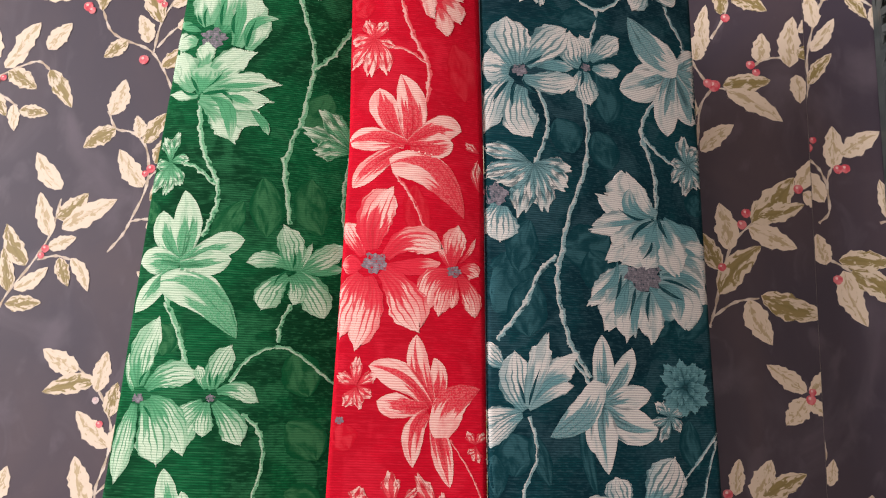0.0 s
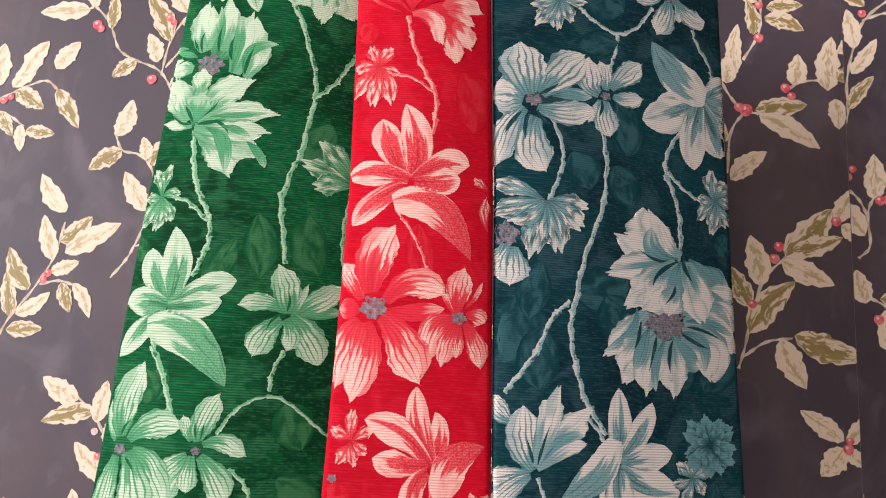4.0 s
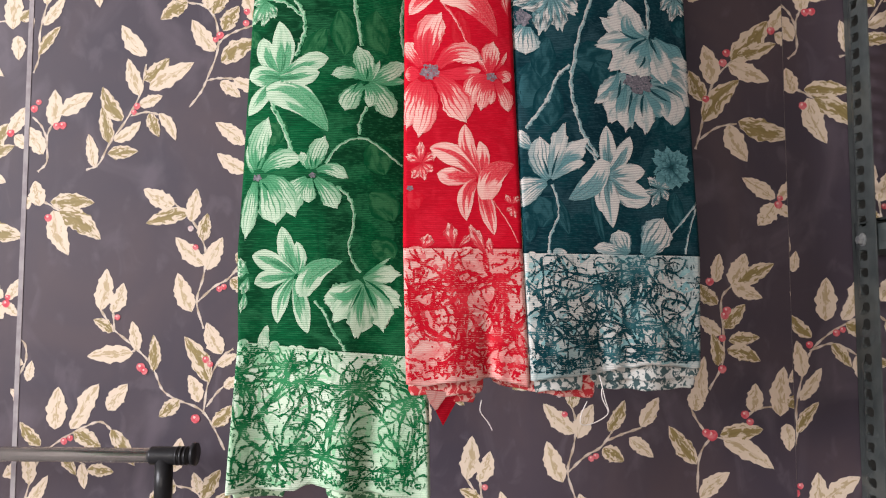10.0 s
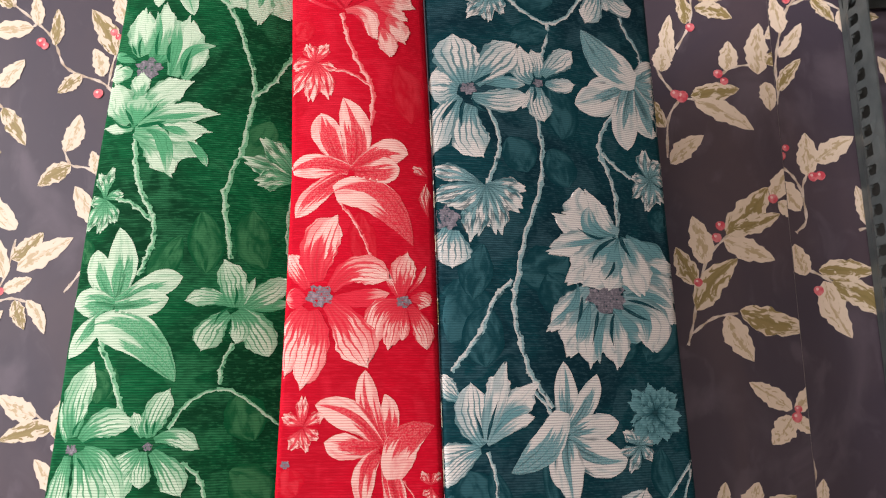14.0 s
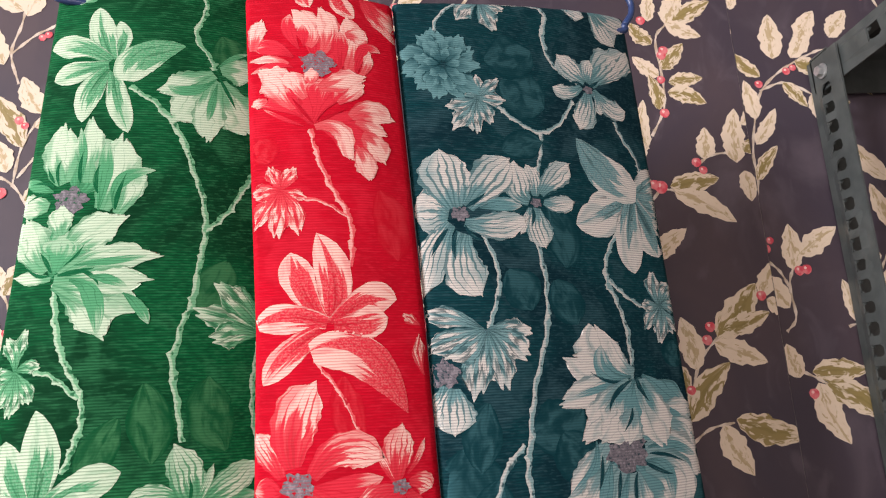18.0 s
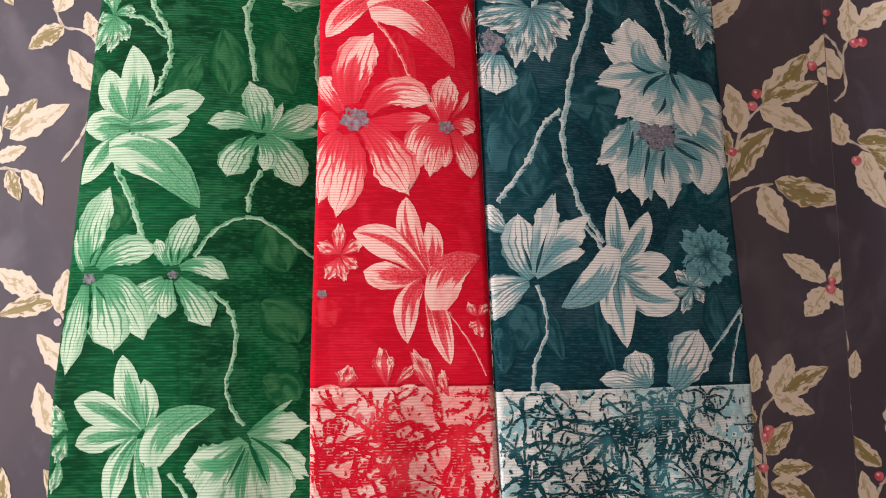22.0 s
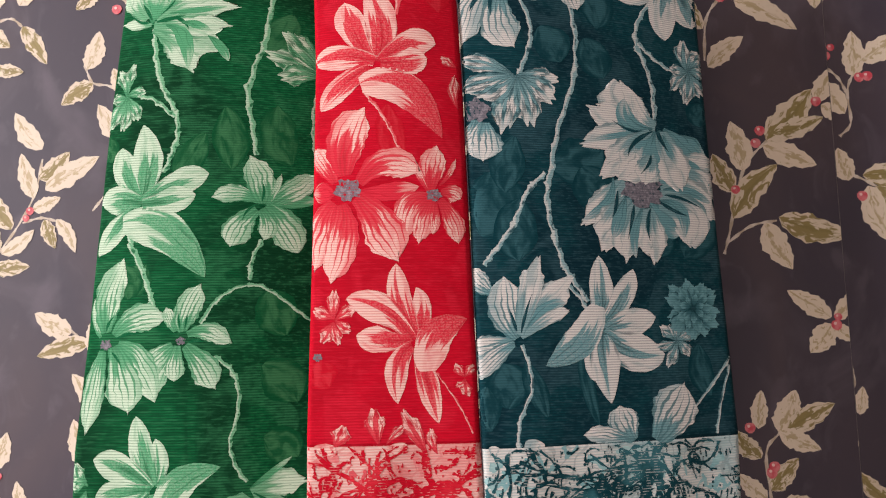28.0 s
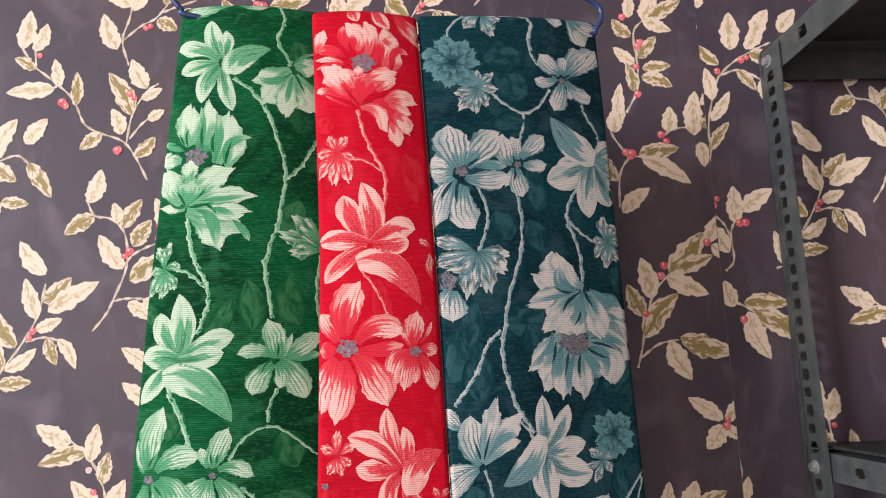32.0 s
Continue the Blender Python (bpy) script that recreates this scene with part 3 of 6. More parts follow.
RACK_X, RACK_TOP, DEEP, WIDE = 0.4228, 1.577, 0.38, 0.80
rack = tagged(new("slotted_angle_rack"), "grey-green painted slotted steel rack standing against the wallpapered wall", "shelf rack")
rack.location = (RACK_X, -0.004, 0.0)
for px, py, fx, fy in ((0, 0, 1, 1), (WIDE, 0, -1, 1), (0, -DEEP, 1, -1), (WIDE, -DEEP, -1, -1)):
    if (px, py) == (0, -DEEP):
        continue
    bm = slotted_leg(RACK_TOP, 0.051, 0.024, 72, 0.032)
    bmesh.ops.transform(bm, verts=bm.verts, matrix=Matrix.Translation((px, py, 0)) @ Matrix.Diagonal((fx, fy, 1, 1)))
    bmesh.ops.recalc_face_normals(bm, faces=bm.faces)
    part("post", bm, STEEL, rack)
for z, high in ((1.05, 0.031), (1.56, 0.039), (0.45, 0.031)):
    for px in (0.0, WIDE):
        bm = slotted_leg(DEEP, high, 0.026, 2, 0.098, 0.2, 0.017)
        lay = Matrix.Translation((px + 0.0045 if px == 0 else px - 0.006, -0.0045, z + high / 2)) @ Matrix.Rotation(radians(90), 4, "X")
        bmesh.ops.transform(bm, verts=bm.verts, matrix=lay)
        part("side_beam", bm, STEEL, rack)
    for py in (-0.006, -DEEP):
        part("cross_beam", box(box(bmesh.new(), 0.0, WIDE, py - 0.002, py, z - 0.02, z + 0.02), 0.0, WIDE, py - 0.03, py, z + 0.018, z + 0.02), STEEL, rack)
    part("shelf_board", box(bmesh.new(), 0.010, WIDE - 0.008, -DEEP, -0.004, z + 0.0205, z + 0.0235), SHADED_STEEL, rack, "thin sheet-steel shelf, its colour darkened for the shade under it")
    part("bolt", hex_bolt(bmesh.new(), (-0.0042, -0.025, z - 0.002), (-1, 0, 0), 0.0060, 0.006), BOLT, rack, "zinc-plated hexagon bolt head")


# ---- a thin green plastic bag left on the middle shelf ----
def film(name, colour):
    n = Nodes(name, 0.22, 0.5)
    n.bsdf.inputs["Transmission Weight"].default_value = 0.55
    n.bsdf.inputs["IOR"].default_value = 1.1
    n.bump(n.noise(60.0, 4.0, dist=1.0), 0.5, 0.002)
    return n.done(n.mix(n.step(n.noise(28.0, 3.0, n.stretch(1.0, 1.0, 3.0), dist=1.2), 0.45, 0.62), colour, (0.20, 0.38, 0.24)))


bag = tagged(new("plastic_bag"), "crumpled thin green plastic bag lying on the steel shelf", "bag")
bm = bmesh.new()
rings = []
for i in range(13):
    u = i / 12
    cx, cy = 0.508 + 0.17 * u, -0.055 - 0.10 * u
    wide, tall = 0.010 + 0.05 * math.sin(math.pi * min(1.0, u * 0.9 + 0.05)), 0.010 + 0.050 * math.sin(math.pi * min(1.0, u * 0.8 + 0.12))
    ring = []
    for j in range(18):
        a = 6.28319 * j / 18
        k = 1 + 0.16 * math.sin(3 * a + 5 * u) + 0.10 * math.sin(7 * a + 11 * u)
        ring.append(bm.verts.new((cx + 0.010 * math.sin(2 * a + 6 * u), cy + wide * math.cos(a) * k * 0.6, max(1.0742, 1.0742 + tall * (1 + math.sin(a) * k) * 0.55))))
    rings.append(ring)
for a, b in zip(rings, rings[1:]):
    for j in range(18):
        bm.faces.new((a[j], a[(j + 1) % 18], b[(j + 1) % 18], b[j]))
bm.faces.new(rings[0][::-1]), bm.faces.new(rings[-1])
part("body", bm, film("green_film", (0.03, 0.17, 0.07)), bag, smooth=True)
bm = bmesh.new()
rows = [[bm.verts.new((0.545 + 0.05 * u + 0.004 * math.sin(9 * v), -0.085 - 0.06 * u, 1.108 + 0.010 * math.sin(math.pi * u) * (1 - v) + 0.006 * v)) for v in (0.0, 0.33, 0.66, 1.0)] for u in (k / 10 for k in range(11))]
for a, b in zip(rows, rows[1:]):
    for j in range(3):
        bm.faces.new((a[j], a[j + 1], b[j + 1], b[j]))
bmesh.ops.solidify(bm, geom=bm.faces[:], thickness=0.0008)
part("handle_loop", bm, film("pale_green_film", (0.10, 0.28, 0.15)), bag, smooth=True)


# ---- the hanging chiffon lengths ----
class Panel:
    """A folded length of cloth hanging nearly flat: front plane y = a + b x + c z, between two edges."""

    def __init__(self, a, b, c, left, right, top, bottom, thick, creases=(), bulge=0.0):
        self.bulge = bulge
        self.a, self.b, self.c, self.left, self.right, self.top, self.bottom, self.thick, self.creases = a, b, c, left, right, top, bottom, thick, creases

    @staticmethod
    def between(knots, t):
        for (t0, v0), (t1, v1) in zip(knots, knots[1:]):
            if t <= t1:
                return v0 + (v1 - v0) * max(t - t0, -0.2) / (t1 - t0)
        return knots[-1][1]

    def bounds(self, z):
        return self.between(self.left, z), self.between(self.right, z)

    def wave(self, x, z):
        low = max(0.0, min(1.0, (1.12 - z) / 0.30))
        fold = sum(d * max(0.0, min(1.0, (top - z) / 0.10)) ** 1.3 * math.exp(-(((x - cx - lean * (z - 0.9)) / w) ** 2)) for cx, lean, w, d, top in self.creases)
        x0, x1 = self.bounds(z)
        puff = self.bulge * max(0.0, min(1.0, (z - self.bottom[0][1] - 0.03) / 0.25)) * (((2 * x - x0 - x1) / (x1 - x0)) ** 2 - 0.33)
        return puff + fold + 0.0012 * math.sin(9.0 * z + 21.0 * x) + 0.0010 * math.sin(31.0 * x + 4.0 * z) + low**1.5 * (0.0042 * math.sin(62.0 * x + 1.0 + 3.0 * z) + 0.0016 * math.sin(131.0 * x - 4.0 * z))

    def at(self, x, z, lift=0.0):
        x0, x1 = self.bounds(z)
        x = min(max(x, x0), x1)
        hi = self.between(self.top, x)
        if lift:
            z = min(z, hi - 0.0012)
        crown = 0.006 * max(0.0, 1 - (hi - z) / 0.008) ** 2
        r = 0.004
        d = max(min(x - x0, x1 - x), 0.0)
        roll = r - math.sqrt(max(r * r - (r - min(d, r)) ** 2, 0.0))
        return Vector((x, self.a + self.b * x + self.c * z + self.wave(x, z) + roll + crown - lift, z))


P_GREEN = Panel(-0.3084, 0.1587, 0.0641, [(0.78, -0.279), (0.94, -0.2745), (1.02, -0.279), (1.25, -0.274), (1.53, -0.2625)], [(0.78, -0.101), (1.53, -0.118)], [(-0.263, 1.5226), (-0.118, 1.5262)], [(-0.281, 0.808), (-0.222, 0.806), (-0.210, 0.815), (-0.17, 0.803), (-0.10, 0.795)], 0.010, [(-0.150, 0.1, 0.010, 0.005, 0.93), (-0.212, -0.1, 0.012, 0.005, 0.90)], 0.0145)
P_RED = Panel(-0.3282, 0.1486, 0.0639, [(0.88, -0.1215), (1.03, -0.1262), (1.28, -0.1275), (1.52, -0.1380)], [(0.88, -0.0098), (1.02, -0.0155), (1.28, -0.0245), (1.52, -0.0368)], [(-0.14, 1.5155), (-0.03, 1.5173)], [(-0.13, 0.9005), (-0.06, 0.901), (-0.046, 0.9045), (-0.008, 0.895)], 0.008, [(-0.047, -0.05, 0.0065, 0.008, 0.985), (-0.030, 0.1, 0.006, 0.003, 0.96), (-0.095, 0.0, 0.010, 0.003, 0.96)], 0.0085)
P_TEAL = Panel(-0.3361, 0.3396, 0.0736, [(0.88, -0.0088), (1.02, -0.0150), (1.28, -0.0238), (1.55, -0.0372)], [(0.88, 0.160), (1.02, 0.1680), (1.29, 0.1645), (1.55, 0.1605)], [(-0.037, 1.5203), (0.161, 1.5460)], [(-0.010, 0.9035), (0.030, 0.9030), (0.048, 0.9055), (0.062, 0.9095), (0.085, 0.9115), (0.165, 0.910)], 0.008, [(0.060, -0.04, 0.009, 0.007, 1.0), (0.084, 0.02, 0.006, 0.003, 0.97), (0.128, 0.0, 0.008, 0.003, 0.95)], 0.0115)


def hang_cloth(name, label, p, level, slope, ground, edge):
    """Cloth and border of one length, each a closed, slightly puffy sheet with rolled sides."""
    thing = tagged(new(name), label, "fabric length", "fabric lengths on the hanger")
    nx = 110
    across = sorted({0.0, 0.004, 0.012, 0.025, 0.04, 0.96, 0.975, 0.988, 0.996, 1.0, *(k / nx for k in range(nx + 1))})

    def rows(zlo, zhi, n, name, mat):
        bm = bmesh.new()
        loops = []
        for i in range(n + 1):
            s = i / n
            loop = []
            for u in across:
                x0, x1 = p.bounds(1.0)
                xm = x0 + (x1 - x0) * u
                lo = zlo(xm) if zlo is not None else p.between(p.bottom, xm) + 0.0018 * math.sin(70 * xm) + 0.0008 * math.sin(190 * xm)
                hi = zhi(xm) if zhi is not None else p.between(p.top, xm)
                z = lo + (hi - lo) * s
                x0, x1 = p.bounds(z)
                q = p.at(x0 + (x1 - x0) * u, z)
                loop.append(q)
            thin = 1.0 if zlo is not None else min(1.0, 0.2 + 0.8 * s * n / 5)
            back = [Vector((q.x, q.y + thin * p.thick * (0.55 if k in (0, len(loop) - 1) else 1.0), q.z)) for k, q in enumerate(loop)]
            loops.append([bm.verts.new(q) for q in loop] + [bm.verts.new(q) for q in back[::-1]])
        m = len(loops[0])
        for a, b in zip(loops, loops[1:]):
            for j in range(m):
                bm.faces.new((a[j], a[(j + 1) % m], b[(j + 1) % m], b[j]))
        bm.faces.new(loops[0][::-1]), bm.faces.new(loops[-1])
        bmesh.ops.recalc_face_normals(bm, faces=bm.faces)
        return part(name, bm, mat, thing, smooth=True)

    border_z = lambda x: level + slope * (x - p.bounds(1.0)[0])  # noqa: E731
    rows(border_z, None, 150, "cloth", ground)
    tagged(rows(None, border_z, 60, "border", edge), "pale end border with a crackled ink print")
    return thing


green_cloth = hang_cloth("green_chiffon_length", "green chiffon fabric with pale flowers, folded over a hanger", P_GREEN, 0.9375, -0.095, GREEN, GREEN_EDGE)
red_cloth = hang_cloth("red_chiffon_length", "red chiffon fabric with white lilies, folded over a hanger", P_RED, 1.022, 0.0, RED, RED_EDGE)
teal_cloth = hang_cloth("teal_chiffon_length", "dark teal chiffon fabric with pale flowers, folded over a hanger", P_TEAL, 1.018, 0.0, TEAL, TEAL_EDGE)

# ---- the printed flowers: inks that take the cloth's ribs ----
L, S, R, T, G, V, D, B, P, F, K, Q = range(12)  # lily, streaked, ruffled, tone on tone, grey heart, vine, dahlia, border lobe, pale, fold, dark stroke, tinted tip


def ink_set(name, white, tint, dark, ground, tone, wash):
    """The inks of one colourway, one material for each manner of painting. wash: how much of a streaked petal is tinted."""

    def make(kind, paint, keep):
        n = Nodes(name + "_" + kind, 0.82, 0.06)
        u, v = n.uv()
        rnd = n.node("ObjectInfo").outputs["Random"]

        def field(su, sv, seed=0.0):
            """Petal coordinates: stretched along the petal, different on each."""
            return n.node("CombineXYZ", X=n.math("MULTIPLY", u, su), Y=n.math("MULTIPLY_ADD", rnd, 31.0 + seed, n.math("MULTIPLY", v, sv)), Z=n.math("MULTIPLY_ADD", rnd, 13.0, seed)).outputs[0]

        n.field = field
        col = paint(n, u, v)
        if kind in ("lily", "streaked", "ruffled", "tipped"):
            wash_in = n.step(n.noise(1.0, 3.0, field(2.2, 1.3, 11.0), 0.6), 0.46, 0.68)
            col = n.mix(n.math("MULTIPLY", wash_in, 0.38), col, tint)
        ribs = weave(n)
        col = n.mix(n.math("MULTIPLY", n.step(ribs, 0.45, 0.95), keep), col, ground)
        n.bump(ribs, 0.3, 0.0005)
        return n.done(col)

    def wobble(n, amount, su, sv, seed=0.0, scale=1.0, detail=3.0):
        return n.math("MULTIPLY", n.math("SUBTRACT", n.noise(scale, detail, n.field(su, sv, seed), 0.4), 0.5), amount)

    def seams(n, u, v, until):
        """Dark gaps along a petal's edges towards its base."""
        e = n.step(n.math("ADD", n.math("ABSOLUTE", v), wobble(n, 0.7, 4.0, 3.0, 3.0)), 0.86, 0.94)
        return n.math("MULTIPLY", e, n.step(u, until, until - 0.25))

    def strokes(n, u, v, count, wide, reach, seed):
        """A few wavy, tapering brush lines that run from the base along the petal."""
        across = n.math("ADD", n.math("MULTIPLY", v, count), wobble(n, 1.9, 2.6, 0.8, seed))
        cell = n.math("FLOOR", n.math("ADD", across, 20.0))
        line = n.math("ABSOLUTE", n.math("SUBTRACT", n.math("FRACT", n.math("ADD", across, 20.0)), 0.5))
        ends = n.noise(1.0, 1.0, n.node("CombineXYZ", X=n.math("MULTIPLY", cell, 3.7), Y=seed, Z=n.math("MULTIPLY", n.node("ObjectInfo").outputs["Random"], 9.0)).outputs[0])
        stop = n.math("MULTIPLY_ADD", n.math("SUBTRACT", ends, 0.5), 1.2, reach)
        taper = n.math("MULTIPLY", n.step(u, stop, n.math("SUBTRACT", stop, 0.75)), wide)
        taper = n.math("MULTIPLY", taper, n.math("MULTIPLY_ADD", n.noise(1.0, 2.0, n.field(7.0, 3.0, seed + 2)), 1.4, 0.3))
        return n.math("SUBTRACT", 1.0, n.step(line, n.math("MULTIPLY", taper, 0.8), n.math("ADD", taper, 0.03)))

    def flame(n, u, v, side, tall, fine):
        """Distance along the petal, broken into a few long and many short spikes."""
        tongues = wobble(n, tall, 0.7, 2.6, 0.0, 1.0, 1.0)
        hairs = wobble(n, fine, 1.6, 10.0, 7.0)
        return n.math("ADD", n.math("MULTIPLY_ADD", n.math("ABSOLUTE", v), side, u), n.math("ADD", tongues, hairs))

    def lily(n, u, v):
        f = flame(n, u, n.math("ADD", v, wobble(n, 0.5, 1.2, 0.3, 9.0)), 0.78, 1.5, 0.60)
        grain = n.math("MULTIPLY_ADD", n.step(n.noise(900.0, 1.0), 0.40, 0.62), 0.20, 0.80)
        reach = 0.84 + 0.45 * (wash - 0.45)
        col = n.mix(n.math("MULTIPLY", n.step(f, reach + 0.05, reach - 0.05), grain), white, tint)
        col = n.mix(n.math("MULTIPLY", n.step(f, reach - 0.32, reach - 0.70), 0.55), col, dark)
        rib = n.math("MULTIPLY", n.step(n.math("ABSOLUTE", n.math("ADD", v, wobble(n, 0.3, 1.5, 0.3, 9.0))), 0.08, 0.03), n.step(u, 0.65, 0.35))
        vein = n.math("MAXIMUM", rib, seams(n, u, v, 0.55))
        vein = n.math("MAXIMUM", vein, n.math("MULTIPLY", strokes(n, u, v, 1.6, 0.09, 0.75, 1.0), n.step(f, reach + 0.3, reach)))
        return n.mix(n.math("MULTIPLY", vein, 0.55), col, dark)

    def streaked(n, u, v):
        f = flame(n, u, v, 0.15, 0.7, 0.5)
        edge = 0.12 + 0.66 * wash
        col = n.mix(n.math("MULTIPLY", n.step(n.math("ADD", v, wobble(n, 1.2, 1.5, 0.6, 6.0)), 0.20, 0.70), 0.48), white, tint)
        col = n.mix(n.math("MULTIPLY", n.step(f, edge + 0.06, edge - 0.06), 0.92), col, tint)
        col = n.mix(n.math("MULTIPLY", n.step(f, edge - 0.12, edge - 0.45), 0.65), col, dark)
        line = strokes(n, u, v, 2.9, 0.12 + 0.20 * wash, 1.05, 1.0)
        line = n.math("MAXIMUM", line, seams(n, u, v, 0.80))
        return n.mix(n.math("MULTIPLY", line, 0.88), col, n.mix(min(1.0, wash * 1.5), dark, tint))

    def ruffled(n, u, v):
        f = flame(n, u, v, 0.0, 0.9, 0.45)
        fold = n.math("FRACT", n.math("ADD", n.math("MULTIPLY", v, 1.15), n.math("ADD", wobble(n, 1.5, 1.6, 0.7, 2.0), 20.3)))
        under = n.math("MULTIPLY", n.step(fold, 0.48, 0.38), n.step(f, 0.98, 0.80))
        col = n.mix(n.math("MULTIPLY", n.math("MAXIMUM", under, n.step(f, 0.52, 0.40)), 0.92), white, tint)
        col = n.mix(n.math("MULTIPLY", n.step(f, 0.30, 0.02), 0.55), col, dark)
        crease = n.step(n.math("ABSOLUTE", n.math("SUBTRACT", fold, 0.47)), n.math("MULTIPLY", n.step(f, 0.85, 0.1), 0.11), 0.02)
        crease = n.math("MULTIPLY", crease, n.step(f, 0.88, 0.74))
        line = n.math("MAXIMUM", n.math("MULTIPLY", strokes(n, u, v, 2.2, 0.13, 0.80, 1.0), 0.8), crease)
        line = n.math("MAXIMUM", line, seams(n, u, v, 0.90))
        return n.mix(n.math("MULTIPLY", line, 0.72), col, dark)

    def tipped(n, u, v):
        """A lily's long petal, tinted from its tip."""
        back = n.math("SUBTRACT", 1.0, u)
        f = flame(n, back, n.math("SUBTRACT", v, 0.25), 0.45, 1.2, 0.55)
        grain = n.math("MULTIPLY_ADD", n.step(n.noise(900.0, 1.0), 0.40, 0.62), 0.20, 0.80)
        col = n.mix(n.math("MULTIPLY", n.step(f, 0.92, 0.84), grain), white, tint)
        line = n.math("MULTIPLY", strokes(n, back, v, 1.8, 0.10, 0.9, 1.0), n.step(f, 0.80, 0.60))
        return n.mix(n.math("MULTIPLY", line, 0.5), col, dark)

    def pale(n, u, v):
        f = flame(n, u, v, 0.0, 0.8, 0.5)
        col = n.mix(n.math("MULTIPLY", n.step(f, 0.50, 0.25), 0.85), white, tint)
        col = n.mix(n.math("MULTIPLY", n.step(n.noise(1.0, 3.0, n.field(1.8, 1.4, 6.0), 0.5), 0.48, 0.66), 0.50), col, tint)
        line = n.math("MAXIMUM", n.math("MULTIPLY", strokes(n, u, v, 1.7, 0.08, 0.85, 1.0), 0.7), seams(n, u, v, 0.9))
        return n.mix(n.math("MULTIPLY", line, 0.60), col, n.mix(0.5, tint, dark))

    def folded(n, u, v):
        f = flame(n, u, v, 0.0, 0.8, 0.6)
        col = n.mix(n.math("MULTIPLY", n.step(f, 0.70, 0.95), 0.55), tint, white)
        col = n.mix(n.math("MULTIPLY", n.step(f, 0.30, 0.0), 0.5), col, dark)
        return n.mix(n.math("MULTIPLY", strokes(n, u, v, 1.6, 0.12, 0.8, 1.0), 0.45), col, dark)

    def brushed(n, u, v):
        return n.mix(n.math("MULTIPLY", n.step(n.noise(1.0, 3.0, n.field(3.0, 2.5, 1.0), 0.5), 0.50, 0.70), 0.35), dark, tint)

    def faint(n, u, v):
        edge = n.step(n.math("ADD", n.math("ABSOLUTE", v), wobble(n, 0.9, 3.0, 2.0)), 0.98, 0.60)
        patch = n.step(n.noise(1.0, 4.0, n.field(3.0, 2.0, 4.0), 0.5), 0.36, 0.62)
        return n.mix(n.math("MULTIPLY", n.math("MULTIPLY", edge, 0.75), n.math("MULTIPLY_ADD", patch, 0.8, 0.1)), ground, tone)

    def mellow(n, u, v):
        edge = n.step(n.math("ADD", u, wobble(n, 1.0, 1.4, 2.6)), 0.35, 0.95)
        col = n.mix(edge, tone, tint)
        return n.mix(n.math("MULTIPLY", n.math("MAXIMUM", seams(n, u, v, 1.1), n.step(u, 0.3, 0.0)), 0.75), col, ground)

    def heart(n, u, v):
        f = n.noise(420.0, 3.0, n.stretch(1, 0.2, 1), rough=0.6)
        col = n.mix(n.step(f, 0.34, 0.44), dark, (0.145, 0.130, 0.150))
        return n.mix(n.math("MULTIPLY", n.step(f, 0.52, 0.62), 0.7), col, (0.27, 0.24, 0.265))

    def lobe(n, u, v):
        col = n.mix(n.math("MULTIPLY", n.step(n.noise(60.0, 3.0), 0.50, 0.66), 0.6), white, tint)
        return n.mix(n.math("MULTIPLY", strokes(n, u, v, 0.8, 0.13, 0.9, 4.0), 0.6), col, tint)

    def vine(n, u, v):
        pos = n.noise(150.0, 3.0)
        col = n.mix(n.math("MULTIPLY", n.step(n.math("ADD", v, n.math("MULTIPLY", n.math("SUBTRACT", pos, 0.5), 3.0)), -0.35, 0.25), 0.80), n.mix(0.28, white, tint), tint)
        knots = n.math("MULTIPLY", n.step(n.noise(210.0, 2.0, n.stretch(1.0, 0.2, 1.0)), 0.57, 0.63), n.step(v, -0.55, 0.05))
        return n.mix(n.math("MULTIPLY", knots, 0.85), col, dark)

    return [make("lily", lily, 0.44), make("streaked", streaked, 0.38), make("ruffled", ruffled, 0.36), make("tone", faint, 0.3), make("heart", heart, 0.25), make("vine", vine, 0.26), make("dahlia", mellow, 0.3), make("lobe", lobe, 0.36), make("pale", pale, 0.36), make("fold", folded, 0.36), make("stroke", brushed, 0.30), make("tipped", tipped, 0.40)]


GREEN_INK = ink_set("green_ink", (0.50, 0.62, 0.46), (0.085, 0.31, 0.15), (0.005, 0.095, 0.034), (0.003, 0.065, 0.021), (0.050, 0.18, 0.075), 0.45)
RED_INK = ink_set("red_ink", (0.72, 0.46, 0.40), (0.57, 0.026, 0.046), (0.36, 0.004, 0.015), (0.42, 0.003, 0.014), (0.54, 0.030, 0.045), 0.58)
TEAL_INK = ink_set("teal_ink", (0.58, 0.545, 0.505), (0.12, 0.255, 0.27), (0.007, 0.040, 0.050), (0.003, 0.030, 0.038), (0.035, 0.105, 0.12), 0.35)


